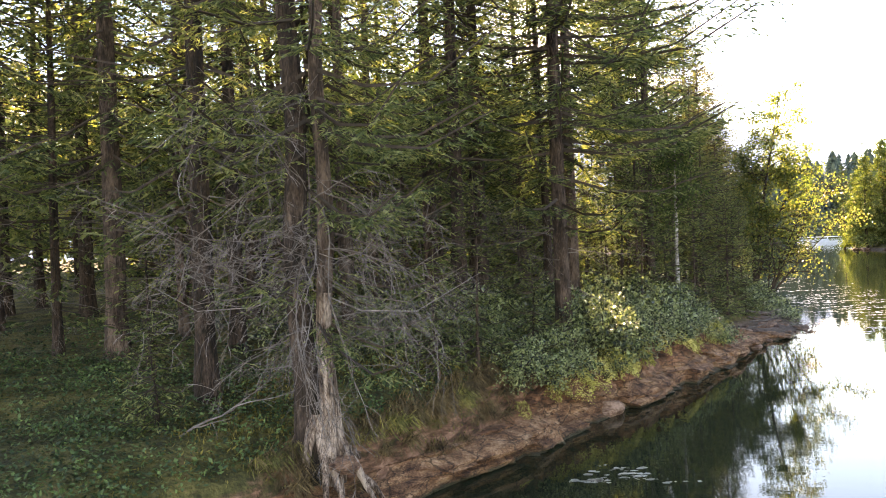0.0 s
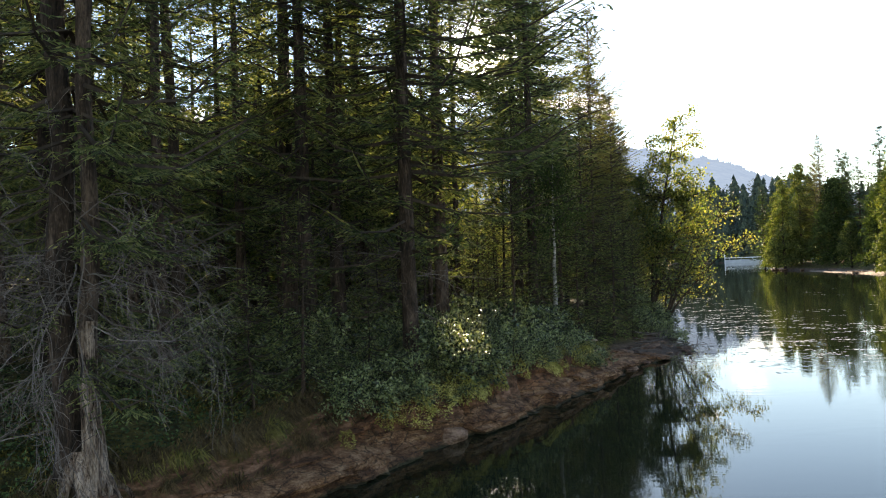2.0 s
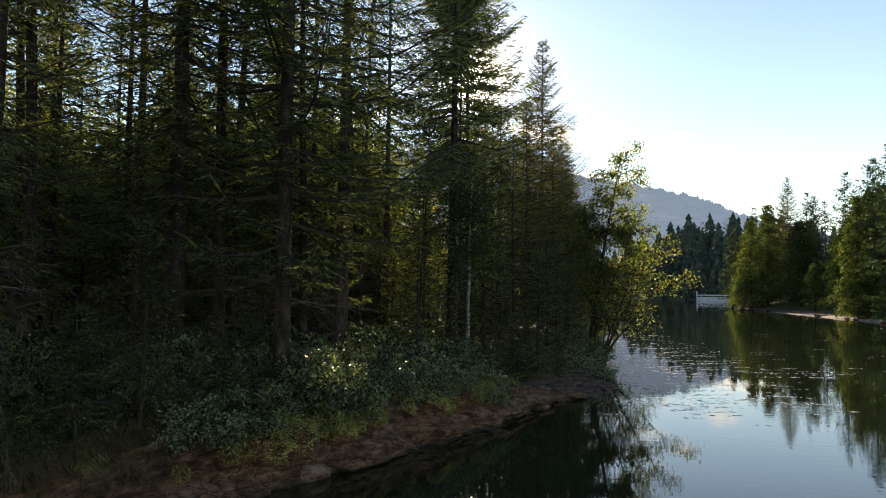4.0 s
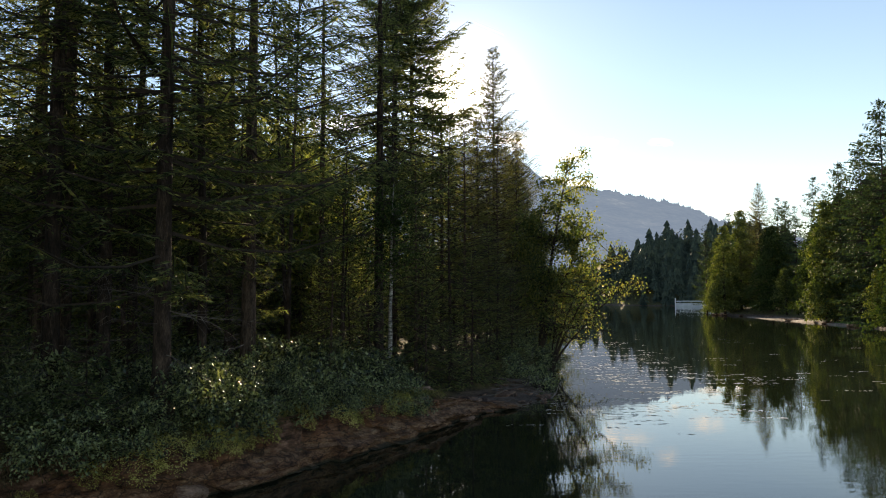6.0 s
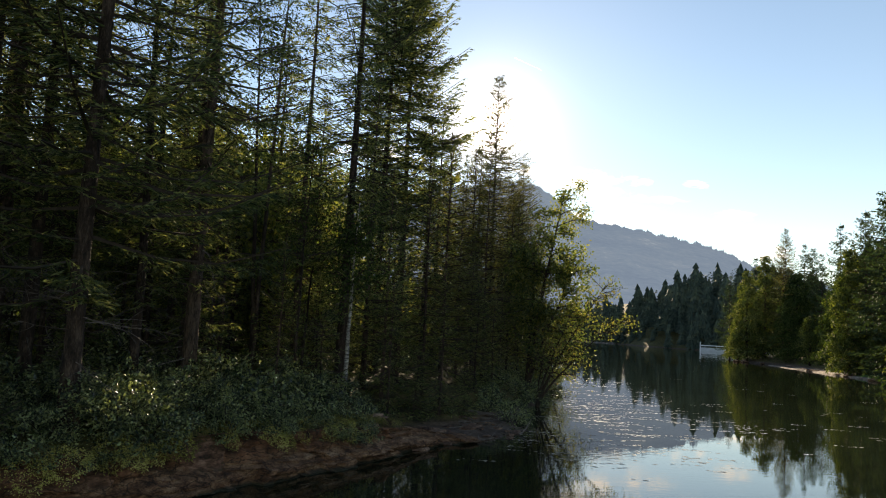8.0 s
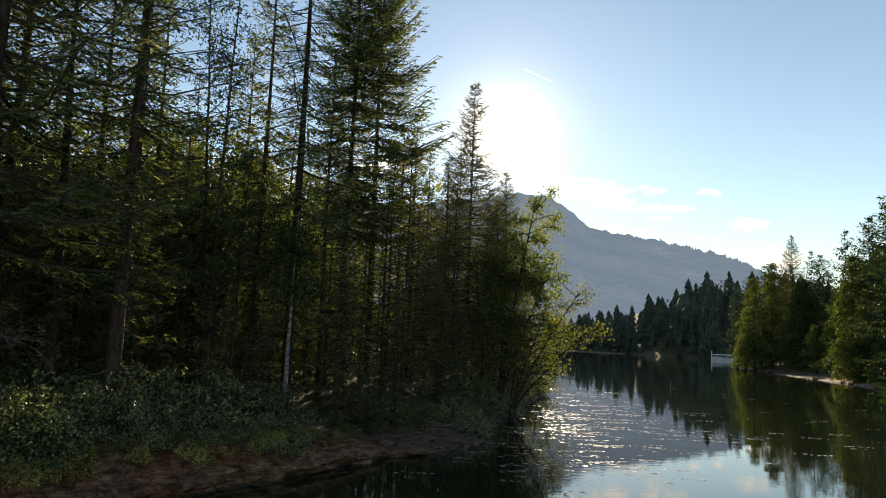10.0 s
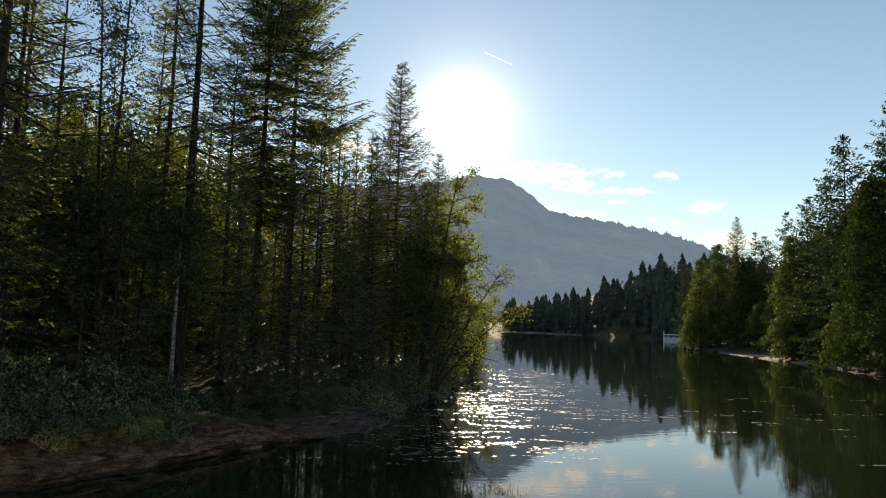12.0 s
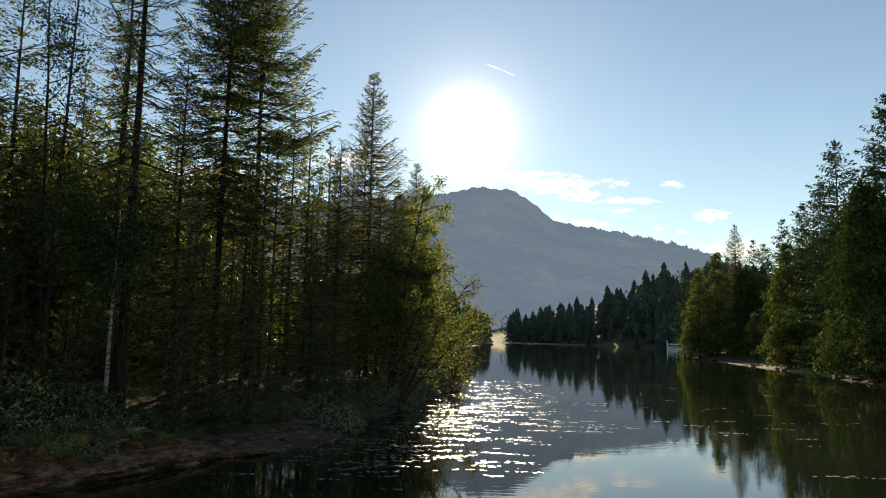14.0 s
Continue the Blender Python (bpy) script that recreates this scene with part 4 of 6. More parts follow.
# the old twin-stemmed tree on the bank edge, with its skirt of bare branches
def make_old_tree():
    rng = np.random.default_rng(41)
    x, y = -1.0, 9.5
    ob = thing("old_spruce", "old twin-stemmed spruce with pale peeling trunk and bare grey branches", "tree", at=(x, y, 1.15))
    for stem, dx, dy, r, lx in ((0, -0.24, 0.05, 0.2, -0.002), (1, 0.22, -0.05, 0.135, 0.002)):
        s = Shape()
        pts, rad = [], []
        for i in range(60):
            u = i / 59
            z = -0.5 + 21 * u ** 1.7
            w = math.exp(-max(z, 0) / 0.55)
            pts.append((dx * (1 - 0.45 * w) + lx * z + 0.04 * math.sin(z * 1.5 + 2 * stem), dy * (1 - 0.6 * w) + 0.03 * math.sin(z + 2), z))
            rad.append(r * (1 - 0.6 * u ** 1.7) * (1 + 0.75 * w))
        s.tube(pts, rad, 28)
        out = []
        for k, v in enumerate(s.v):
            c = Vector(pts[min(k // 28, 59)])
            v = Vector(v)
            a = 2 * math.pi * (k % 28) / 28
            ridge = 0.1 * math.sin(a * 5 + 1.2 * noise.noise(Vector((0, 0, v.z * 0.8 + stem * 9))) * 3) * math.exp(-max(v.z, 0) / 1.1) + 0.16 * noise.noise(Vector((math.cos(a) * 2.5, math.sin(a) * 2.5, v.z * 0.7)))
            ridge += 0.07 * noise.noise(Vector((math.cos(a) * 8, math.sin(a) * 8, v.z * 2.2)))
            out.append(tuple(c + (v - c) * (1 + ridge)))
        s.v = out
        if stem:
            # the bark has peeled off the foot of this stem, along a ragged line
            bare = [f for f in s.f if out[f[0]][2] < 2.3 + 0.9 * noise.noise(Vector((f[0] % 28 * 0.45, out[f[0]][2] * 0.8, 3)))]
            wood = Shape()
            wood.v, wood.f = list(out), bare
            part("bare_wood", wood, M["bark_red"], ob, "pale peeled wood with long cracks", smooth=True)
            gone = set(bare)
            s.f = [f for f in s.f if f not in gone]
        part("trunk", s, M["bark"], ob, smooth=True)
    for k in range(15):
        a = radians(-170 + 24 * k + rng.uniform(-9, 9))
        s = Shape()
        ln = rng.uniform(0.5, 1.3)
        front = math.sin(a) < 0.3
        pts = [np.array([math.cos(a) * ln * (0.12 + 0.88 * u), math.sin(a) * ln * (0.12 + 0.88 * u) * (0.7 if front else 1), 0.6 * (1 - u) ** 2 - (1.0 if front else 0.25) * u ** 1.2]) + rng.normal(0, 0.05, 3) * u
               for u in np.linspace(0, 1, 8)]
        s.tube([p.tolist() for p in pts], [(0.1 * (1 - 0.8 * u) + 0.012) * rng.uniform(0.7, 1.1) for u in np.linspace(0, 1, 8)], 8)
        part("root", s, M["bark_red"], ob, smooth=True)
    # bare branches, spreading low on all sides
    for k in range(46):
        a = rng.uniform(0, 6.283)
        z = rng.uniform(1.6, 4.6)
        s = dead_twigs(rng, (0.1 * math.cos(a), 0.1 * math.sin(a), z), rng.uniform(1.0, 3.6), a, rng.uniform(-0.1, 0.5), 2, rng.uniform(0.008, 0.017), None, rng.uniform(0.2, 1.0))
        part("dead_branch", s, M["deadwood"], ob, "bare crooked grey branch")
    # the long bent branch that reaches down to the moss
    s = dead_twigs(rng, (-2.6, -0.9, 0.05), 2.6, radians(20), 0.35, 2, 0.03, None, -0.3)
    part("dead_branch", s, M["deadwood"], ob, "long bent grey branch resting on the moss")
    leaf, wood = conifer_crown(rng, 21, 2.3, 3.9, step=0.55, per=8, gaps=0.38, el_low=-10, sag=0.14, width=0.026, shoots=11, dens=1.3, hang=0.3, power=0.5, shoot=0.5)
    part("crown", leaf, M["needles"], ob)
    tagged(part("branchwork", wood, M["twig"], ob), kind="stuff")
    leaf, wood = conifer_crown(rng, 4.6, 1.7, 3.4, step=0.6, gaps=0.5, el_low=-6, el_top=6, sag=0.14, width=0.006, shoots=9, dens=1.2, hang=0.45, power=0.25, per=5, thick=0.35)
    part("skirt", leaf, M["deadwood"], ob, "low fine bare grey twigs")
    tagged(part("skirt_branchwork", wood, M["deadwood"], ob), kind="stuff")


make_old_tree()


# more of the wood, filling the ground between the trees placed above
def fill_wood():
    rng = np.random.default_rng(51)
    taken = [(x, y) for _, x, y, _, _ in NEAR] + [(-1.0, 9.5), (7.9, 28.4), (6.25, 27.4), (5.95, 30.0), (16.2, 49.0)]
    count = {"mid": 0, "young": 0, "sapling": 0}
    for _ in range(6000):
        x, y = rng.uniform(-26, 20), rng.uniform(11, 78)
        d = float(inside_distance(np.array([x]), np.array([y]), BANK)[0])
        if d < 1.6 or y < 9 + 0.25 * abs(x):
            continue
        if abs(x - 4.7) < 2.2 and y > 19:
            continue
        kind = ("mid", "young", "young", "sapling")[rng.integers(0, 4)]
        gap = {"mid": 2.7, "young": 1.9, "sapling": 1.5}[kind]
        if kind == "mid" and (y < 24 or d < 4 and y < 60):
            continue
        if kind == "young" and y < 24 and (d > 5 or y > 15):
            continue
        if count[kind] >= {"mid": 10, "young": 36, "sapling": 22}[kind] or min((x - a) ** 2 + (y - b) ** 2 for a, b in taken) < gap * gap:
            continue
        taken.append((x, y))
        count[kind] += 1
        if kind == "mid":
            plant(("mid_a", "mid_b")[rng.integers(0, 2)], x, y, rng.uniform(0.75, 1.0), rng.uniform(0, 360), group=FOREST)
        else:
            plant(kind, x, y, rng.uniform(0.55, 1.1), rng.uniform(0, 360), group="young spruces under the trees")


fill_wood()


# ---------------------------------------------------------------- plants of the bank
def bush_shape(rng, r, h, n, size):
    leaf, wood = Shape(), Shape()
    k = 36
    c = rng.normal(0, 1, (k, 3))
    c = unit(c) * rng.uniform(0.4, 1.08, (k, 1))
    c[:, 2] = np.abs(c[:, 2])
    c *= np.array([r, r, h])
    P = c[rng.integers(0, k, n)] + rng.normal(0, 0.1, (n, 3)) * np.array([r, r, h * 0.8])
    P[:, 2] = np.maximum(P[:, 2], 0.02)
    D = unit(rng.normal(0, 0.7, (n, 3)) + P / np.array([r, r, h]) * 0.7 + np.array([0, 0, -0.35]))
    leaf.blades(P, D, size * rng.uniform(0.7, 1.4, n), size * 0.62 * rng.uniform(0.7, 1.2, n), unit(rng.normal(0, 0.6, (n, 3)) + np.array([0, 0, 1])))
    for q in c[:16]:
        wood.tube([(0, 0, -0.1), (q * np.array([0.4, 0.4, 0.6])).tolist(), q.tolist()], [0.018, 0.012, 0.005], 4, False)
    return leaf, wood


BUSHES = []
for seed, r, h, n, size in ((61, 1.0, 1.2, 2700, 0.068), (62, 1.2, 1.0, 2900, 0.066), (63, 0.85, 1.35, 2400, 0.07), (65, 1.1, 1.3, 800, 0.125)):
    rng = np.random.default_rng(seed)
    leaf, wood = bush_shape(rng, r, h, n, size)
    ob = thing("bramble_bush", "leafy dark green bramble bush on top of the bank", "bush", "bushes along the bank")
    part("foliage", leaf, M["leaf_dark"], ob)
    tagged(part("branchwork", wood, M["twig"], ob), kind="stuff")
    BUSHES.append(ob)


def along_bank(step, y0, y1):
    """Places along the waterline: x, y, direction along and inward."""
    pts = [Vector(p) for p in BANK]
    for a, b in zip(pts, pts[1:]):
        n = max(1, int((b - a).length / step))
        t = (b - a).normalized()
        for i in range(n):
            p = a.lerp(b, i / n)
            if y0 <= p.y <= y1:
                yield p.x, p.y, t, Vector((-t.y, t.x))


def lip_at(x, y, inward, share=0.9):
    """How far in from the waterline the bank has risen to its lip."""
    top = share * float(np.interp(y, [0, 8, 11, 14, 21, 26, 29.5], [1.0, 1.1, 1.15, 1.35, 1.4, 1.1, 0.7]))
    for d in np.arange(0.2, 1.6, 0.04):
        if height(x + inward.x * d, y + inward.y * d) >= top:
            return float(d)
    return 0.7


def lip_z(y):
    """Height of the top of the cut bank above the lake."""
    return float(np.interp(y, [0, 8, 11, 13.5, 15.5, 21, 26, 29.5, 31], [0.7, 0.75, 0.6, 0.62, 1.15, 1.3, 1.0, 0.6, 0.25]))


BUSH_USED = set()


def place_bush(i, m):
    if i in BUSH_USED:
        copy_thing(BUSHES[i], m @ Matrix.Diagonal([1 / c for c in BUSHES[i].scale] + [1]))
    else:
        BUSH_USED.add(i)
        BUSHES[i].matrix_basis = m


def scatter_bushes():
    rng = np.random.default_rng(64)
    for x, y, t, inward in along_bank(0.85, 11.5, 34):
        for row, (lo, hi) in enumerate(((0.5, 0.85), (1.3, 2.1), (2.6, 3.6))):
            if row == 0 and (y < 14.6 or y > 27 or rng.random() < 0.12):
                continue
            d = lip_at(x, y, inward) + rng.uniform(-0.12, 0.2) if row == 0 else rng.uniform(lo, hi) + (1.6 if y < 14.3 else 0.0)
            px, py = x + inward.x * d, y + inward.y * d
            if 28.5 < py < 38 and d < 3:
                continue
            k = rng.uniform(0.7, 1.15) * (0.75 if y > 26 or y < 13 else 1.0)
            i = int(rng.integers(0, 3)) if row < 1 or y < 22 and row < 2 else 3
            m = pose(px, py, height(px, py) - (0.25 if row == 0 else 0.08), rng.uniform(-8, 8), rng.uniform(-8, 8), rng.uniform(0, 360)) @ Matrix.Diagonal((k, k, k, 1))
            place_bush(i, m)
    for x, y, t, inward in along_bank(1.1, 37, 73):
        for lo, hi in ((0.05, 0.5), (0.9, 2.2)):
            if rng.random() < 0.2:
                continue
            d = rng.uniform(lo, hi)
            px, py = x + inward.x * d, y + inward.y * d
            k = rng.uniform(0.5, 1.0)
            place_bush(3, pose(px, py, max(0.0, height(px, py)) - 0.05, 0, 0, rng.uniform(0, 360)) @ Matrix.Diagonal((k, k, k, 1)))
    for px, py, k in ((4.25, 18.75, 1.5), (4.7, 19.2, 1.35), (3.9, 18.9, 1.35)):
        place_bush(0, pose(px, py, height(px, py) - 0.05, 0, 0, 70 * k) @ Matrix.Diagonal((k, k, k, 1)))
    for _ in range(60):
        px, py = rng.uniform(-2, 19), rng.uniform(52, 78)
        if float(inside_distance(np.array([px]), np.array([py]), BANK)[0]) > 0.6:
            k = rng.uniform(1.0, 1.7)
            place_bush(3, pose(px, py, height(px, py) - 0.1, 0, 0, rng.uniform(0, 360)) @ Matrix.Diagonal((k, k, k, 1)))
    for _ in range(34):
        px, py = rng.uniform(-9, 6), rng.uniform(9, 30)
        if float(inside_distance(np.array([px]), np.array([py]), BANK)[0]) < 2.5 or px < -2.5 and py < 15:
            continue
        k = rng.uniform(0.6, 1.2)
        place_bush(3 if py > 18 else int(rng.integers(0, 3)), pose(px, py, height(px, py) - 0.1, 0, 0, rng.uniform(0, 360)) @ Matrix.Diagonal((k, k, k, 1)))


scatter_bushes()


def tuft_shape(rng, n, length, spread=0.1):
    """Grass that leans out to +x and hangs over."""
    s = Shape()
    P = rng.normal(0, spread, (n, 3)) * np.array([0.6, 1.2, 0.3])
    D1 = unit(np.stack([rng.uniform(0.1, 1.0, n), rng.normal(0, 0.45, n), rng.uniform(0.2, 1.0, n)], 1))
    L = length * rng.uniform(0.5, 1.2, n)
    W = rng.uniform(0.006, 0.013, n)
    N = unit(rng.normal(0, 0.5, (n, 3)) + np.array([0.2, 0, 1]))
    s.blades(P, D1, L * 0.6, W * 1.4, N)
    D2 = unit(D1 * np.array([1, 1, 0]) + np.array([0.25, 0, -0.9]))
    s.blades(P + D1 * (L * 0.5)[:, None], D2, L * 0.75, W, N)
    return s


TUFTS = []
for seed, n, ln, mat, label in ((71, 130, 0.42, "grass", "hanging yellow-green grass tuft on the bank lip"), (72, 100, 0.34, "dry_grass", "dry brown grass tuft on the clay bank"),
                                (73, 130, 0.28, "grass", "short yellow-green grass tuft on the bank")):
    rng = np.random.default_rng(seed)
    TUFTS.append(single("grass_tuft", tuft_shape(rng, n, ln), M[mat], label, "grass", "grass tufts along the bank"))


def scatter_tufts():
    rng = np.random.default_rng(74)
    used = set()
    for x, y, t, inward in along_bank(0.33, 8.2, 29):
        for _ in range(2 if y > 14 else 4):
            if 14 < y < 25 and rng.random() < 0.65:
                continue
            i = 1 if rng.random() < (0.93 if y < 14.5 else 0.5) else int(rng.choice([0, 2]))
            d = lip_at(x, y, inward, 0.6) + rng.uniform(-0.1, 0.15 if y > 14 else 0.7) if i == 1 else lip_at(x, y, inward, 0.92) + rng.uniform(0.0, 0.25)
            px, py = x + inward.x * d, y + inward.y * d
            k = rng.uniform(0.7, 1.3)
            m = pose(px, py, height(px, py), 0, 0, math.degrees(math.atan2(-inward.y, -inward.x)) + rng.uniform(-30, 30)) @ Matrix.Diagonal((k, k, k, 1))
            if i in used:
                copy_thing(TUFTS[i], m)
            else:
                used.add(i)
                TUFTS[i].matrix_basis = m


scatter_tufts()


def moss_cushions():
    """Pads of bright moss that hang over the lip of the bank."""
    rng = np.random.default_rng(77)
    kinds = []
    for r, h, n in ((0.3, 0.26, 1500), (0.25, 0.33, 1250)):
        leaf = Shape()
        q = unit(rng.normal(0, 1, (n, 3)))
        q[:, 2] = np.abs(q[:, 2])
        lump = np.array([1 + 0.4 * noise.noise(Vector(v) * 2.4 + Vector((r * 40, 0, 0))) for v in q.tolist()])
        P = q * np.array([r, r * 1.3, h]) * (lump * rng.uniform(0.8, 1.0, n))[:, None]
        P[:, 2] -= 0.9 * np.maximum(P[:, 0], 0)
        leaf.blades(P, unit(q + rng.normal(0, 0.4, (n, 3)) + np.array([0.2, 0, -0.7])), rng.uniform(0.02, 0.048, n), rng.uniform(0.014, 0.024, n), unit(q + rng.normal(0, 0.35, (n, 3))))
        kinds.append(single("moss_cushion", leaf, M["cushion"], "yellow-green moss cushion hanging over the bank lip", "moss", "moss cushions on the bank lip"))
    used = set()
    for x, y, t, inward in along_bank(0.36, 13.2, 27):
        if rng.random() > np.interp(y, [13.2, 14.5, 21, 24, 27], [0.3, 0.62, 0.6, 0.4, 0.25]):
            continue
        d = lip_at(x, y, inward, 0.88) + rng.uniform(-0.42, -0.22)
        px, py = x + inward.x * d, y + inward.y * d
        k = rng.uniform(0.85, 1.5)
        i = int(rng.integers(0, 2))
        m = pose(px, py, lip_z(y) - rng.uniform(0.12, 0.3), 0, 0, math.degrees(math.atan2(-inward.y, -inward.x)) + rng.uniform(-25, 25)) @ Matrix.Diagonal((k, k, k, 1))
        if i in used:
            copy_thing(kinds[i], m)
        else:
            used.add(i)
            kinds[i].matrix_basis = m


moss_cushions()


def low_plants():
    """Small herbs and moss cushions over the forest floor."""
    rng = np.random.default_rng(81)
    n = 42000
    x, y = rng.uniform(-11, 10, n), rng.uniform(5, 30, n)
    d = inside_distance(x, y, BANK)
    patch = wobble(x, y, 0.9) + 0.5 * wobble(x, y, 2.7)
    keep = (d > 0.45) & (patch > rng.uniform(-1.2, 0.5, n))
    x, y = x[keep], y[keep]
    z = land(x, y) + rng.uniform(0.02, 0.16, len(x))
    s = Shape()
    P = np.stack([x, y, z], 1)
    D = unit(rng.normal(0, 1, P.shape) * np.array([1, 1, 0.4]) + np.array([0, 0, 0.25]))
    s.blades(P, D, rng.uniform(0.05, 0.13, len(x)), rng.uniform(0.03, 0.075, len(x)), unit(rng.normal(0, 0.5, P.shape) + np.array([0, 0, 1])))
    n = 34000
    x, y = rng.uniform(-10, 0.5, n), rng.uniform(4.5, 13, n)
    keep = (inside_distance(x, y, BANK) > 0.5) & (wobble(x, y, 1.6, 1) > rng.uniform(-0.9, 0.6, n))
    x, y = x[keep], y[keep]
    P = np.stack([x, y, land(x, y) + rng.uniform(0.02, 0.36, len(x)) * (0.6 + 0.4 * wobble(x, y, 2.3))], 1)
    D = unit(rng.normal(0, 1, P.shape) * np.array([1, 1, 0.5]) + np.array([0, 0, 0.1]))
    s.blades(P, D, rng.uniform(0.05, 0.1, len(x)), rng.uniform(0.03, 0.06, len(x)), unit(rng.normal(0, 0.6, P.shape) + np.array([0, 0, 1])))
    single("undergrowth", s, M["herb"], "low green herbs covering the forest floor", "undergrowth", kind="stuff")
    s = Shape()
    n = 30000
    x, y = rng.uniform(-3.3, 4, n), rng.uniform(5.5, 15, n)
    d = inside_distance(x, y, BANK)
    keep = (d > 0.3) & (d < 3.5) & (wobble(x, y, 1.3, 2) > rng.uniform(-0.7, 0.6, n))
    x, y = x[keep], y[keep]
    P = np.stack([x, y, land(x, y)], 1)
    D = unit(rng.normal(0, 0.5, P.shape) + np.array([0, 0, 0.8]))
    s.blades(P, D, rng.uniform(0.05, 0.12, len(x)), rng.uniform(0.02, 0.04, len(x)), unit(rng.normal(0, 1, P.shape)))
    single("moss", s, M["moss"], "yellow-green moss cushions on the bank top", "moss", kind="stuff")


low_plants()


# ---------------------------------------------------------------- stones, driftwood
def rock_shape(rng, size, cuts=5, sub=3):
    bm = bmesh.new()
    bmesh.ops.create_icosphere(bm, subdivisions=sub, radius=1.0)
    off = Vector(rng.uniform(0, 50, 3).tolist())
    planes = [(Vector(unit(rng.normal(0, 1, 3)).tolist()), rng.uniform(0.55, 0.85)) for _ in range(cuts)]
    planes.append((Vector((0, 0, 1)), 0.6))
    for v in bm.verts:
        p = v.co * (1 + 0.25 * noise.noise(v.co * 1.3 + off) + 0.09 * noise.noise(v.co * 4 + off))
        for nrm, dist in planes:
            over = p.dot(nrm) - dist
            if over > 0:
                p = p - nrm * over * 0.88
        v.co = Vector((p.x * size[0], p.y * size[1], p.z * size[2] + 0.02 * noise.noise(p * 9 + off)))
    s = Shape()
    bm.verts.ensure_lookup_table()
    s.add([v.co[:] for v in bm.verts], [[v.index for v in f.verts] for f in bm.faces])
    bm.free()
    return s


def ledge_shape(rng, ln, w, h):
    """A long layered slab: boxy, with strata worn back by turns."""
    bm = bmesh.new()
    bmesh.ops.create_icosphere(bm, subdivisions=4, radius=1.0)
    off = Vector(rng.uniform(0, 50, 3).tolist())
    tilt = rng.uniform(-0.12, 0.12)
    planes = [(Vector(unit(np.array([rng.choice([-1, 1]) * rng.uniform(0.4, 1), rng.normal(0, 0.7), rng.uniform(-0.1, 0.7)])).tolist()), rng.uniform(0.68, 0.95)) for _ in range(5)]
    planes.append((Vector((rng.uniform(-0.2, 0.2), rng.uniform(-0.5, 0.1), 1)).normalized(), rng.uniform(0.6, 0.8)))
    out = []
    for v in bm.verts:
        c = v.co
        p = Vector([math.copysign(abs(q) ** 0.45, q) for q in c])
        p *= 0.92 + 0.16 * noise.noise(c * 1.4 + off)
        for nrm, dist in planes:
            over = p.dot(nrm) - dist
            if over > 0:
                p = p - nrm * over * 0.92
        q = Vector((p.x * ln, p.y * w, p.z * h))
        q.y += 0.14 * noise.noise(Vector((q.x * 1.3, 0, 0)) + off) + 0.08 * noise.noise(Vector((q.x * 4.1, q.z * 2, 3)) + off)
        q.z += 0.12 * noise.noise(Vector((q.x * 1.1, q.y * 1.5, 7)) + off)
        layer = math.sin((q.z + tilt * q.x + 0.05 * noise.noise(q * 2 + off)) * 34)
        q.y -= 0.022 * layer * (1 if c.y > 0 else -1) * min(1.0, abs(c.y) * 1.5)
        q += Vector((0, 0, 1)) * 0.02 * noise.noise(q * 8 + off) + c * 0.035 * noise.noise(q * 5 + off)
        out.append(q[:])
    s = Shape()
    bm.verts.ensure_lookup_table()
    s.add(out, [[v.index for v in f.verts] for f in bm.faces])
    bm.free()
    return s


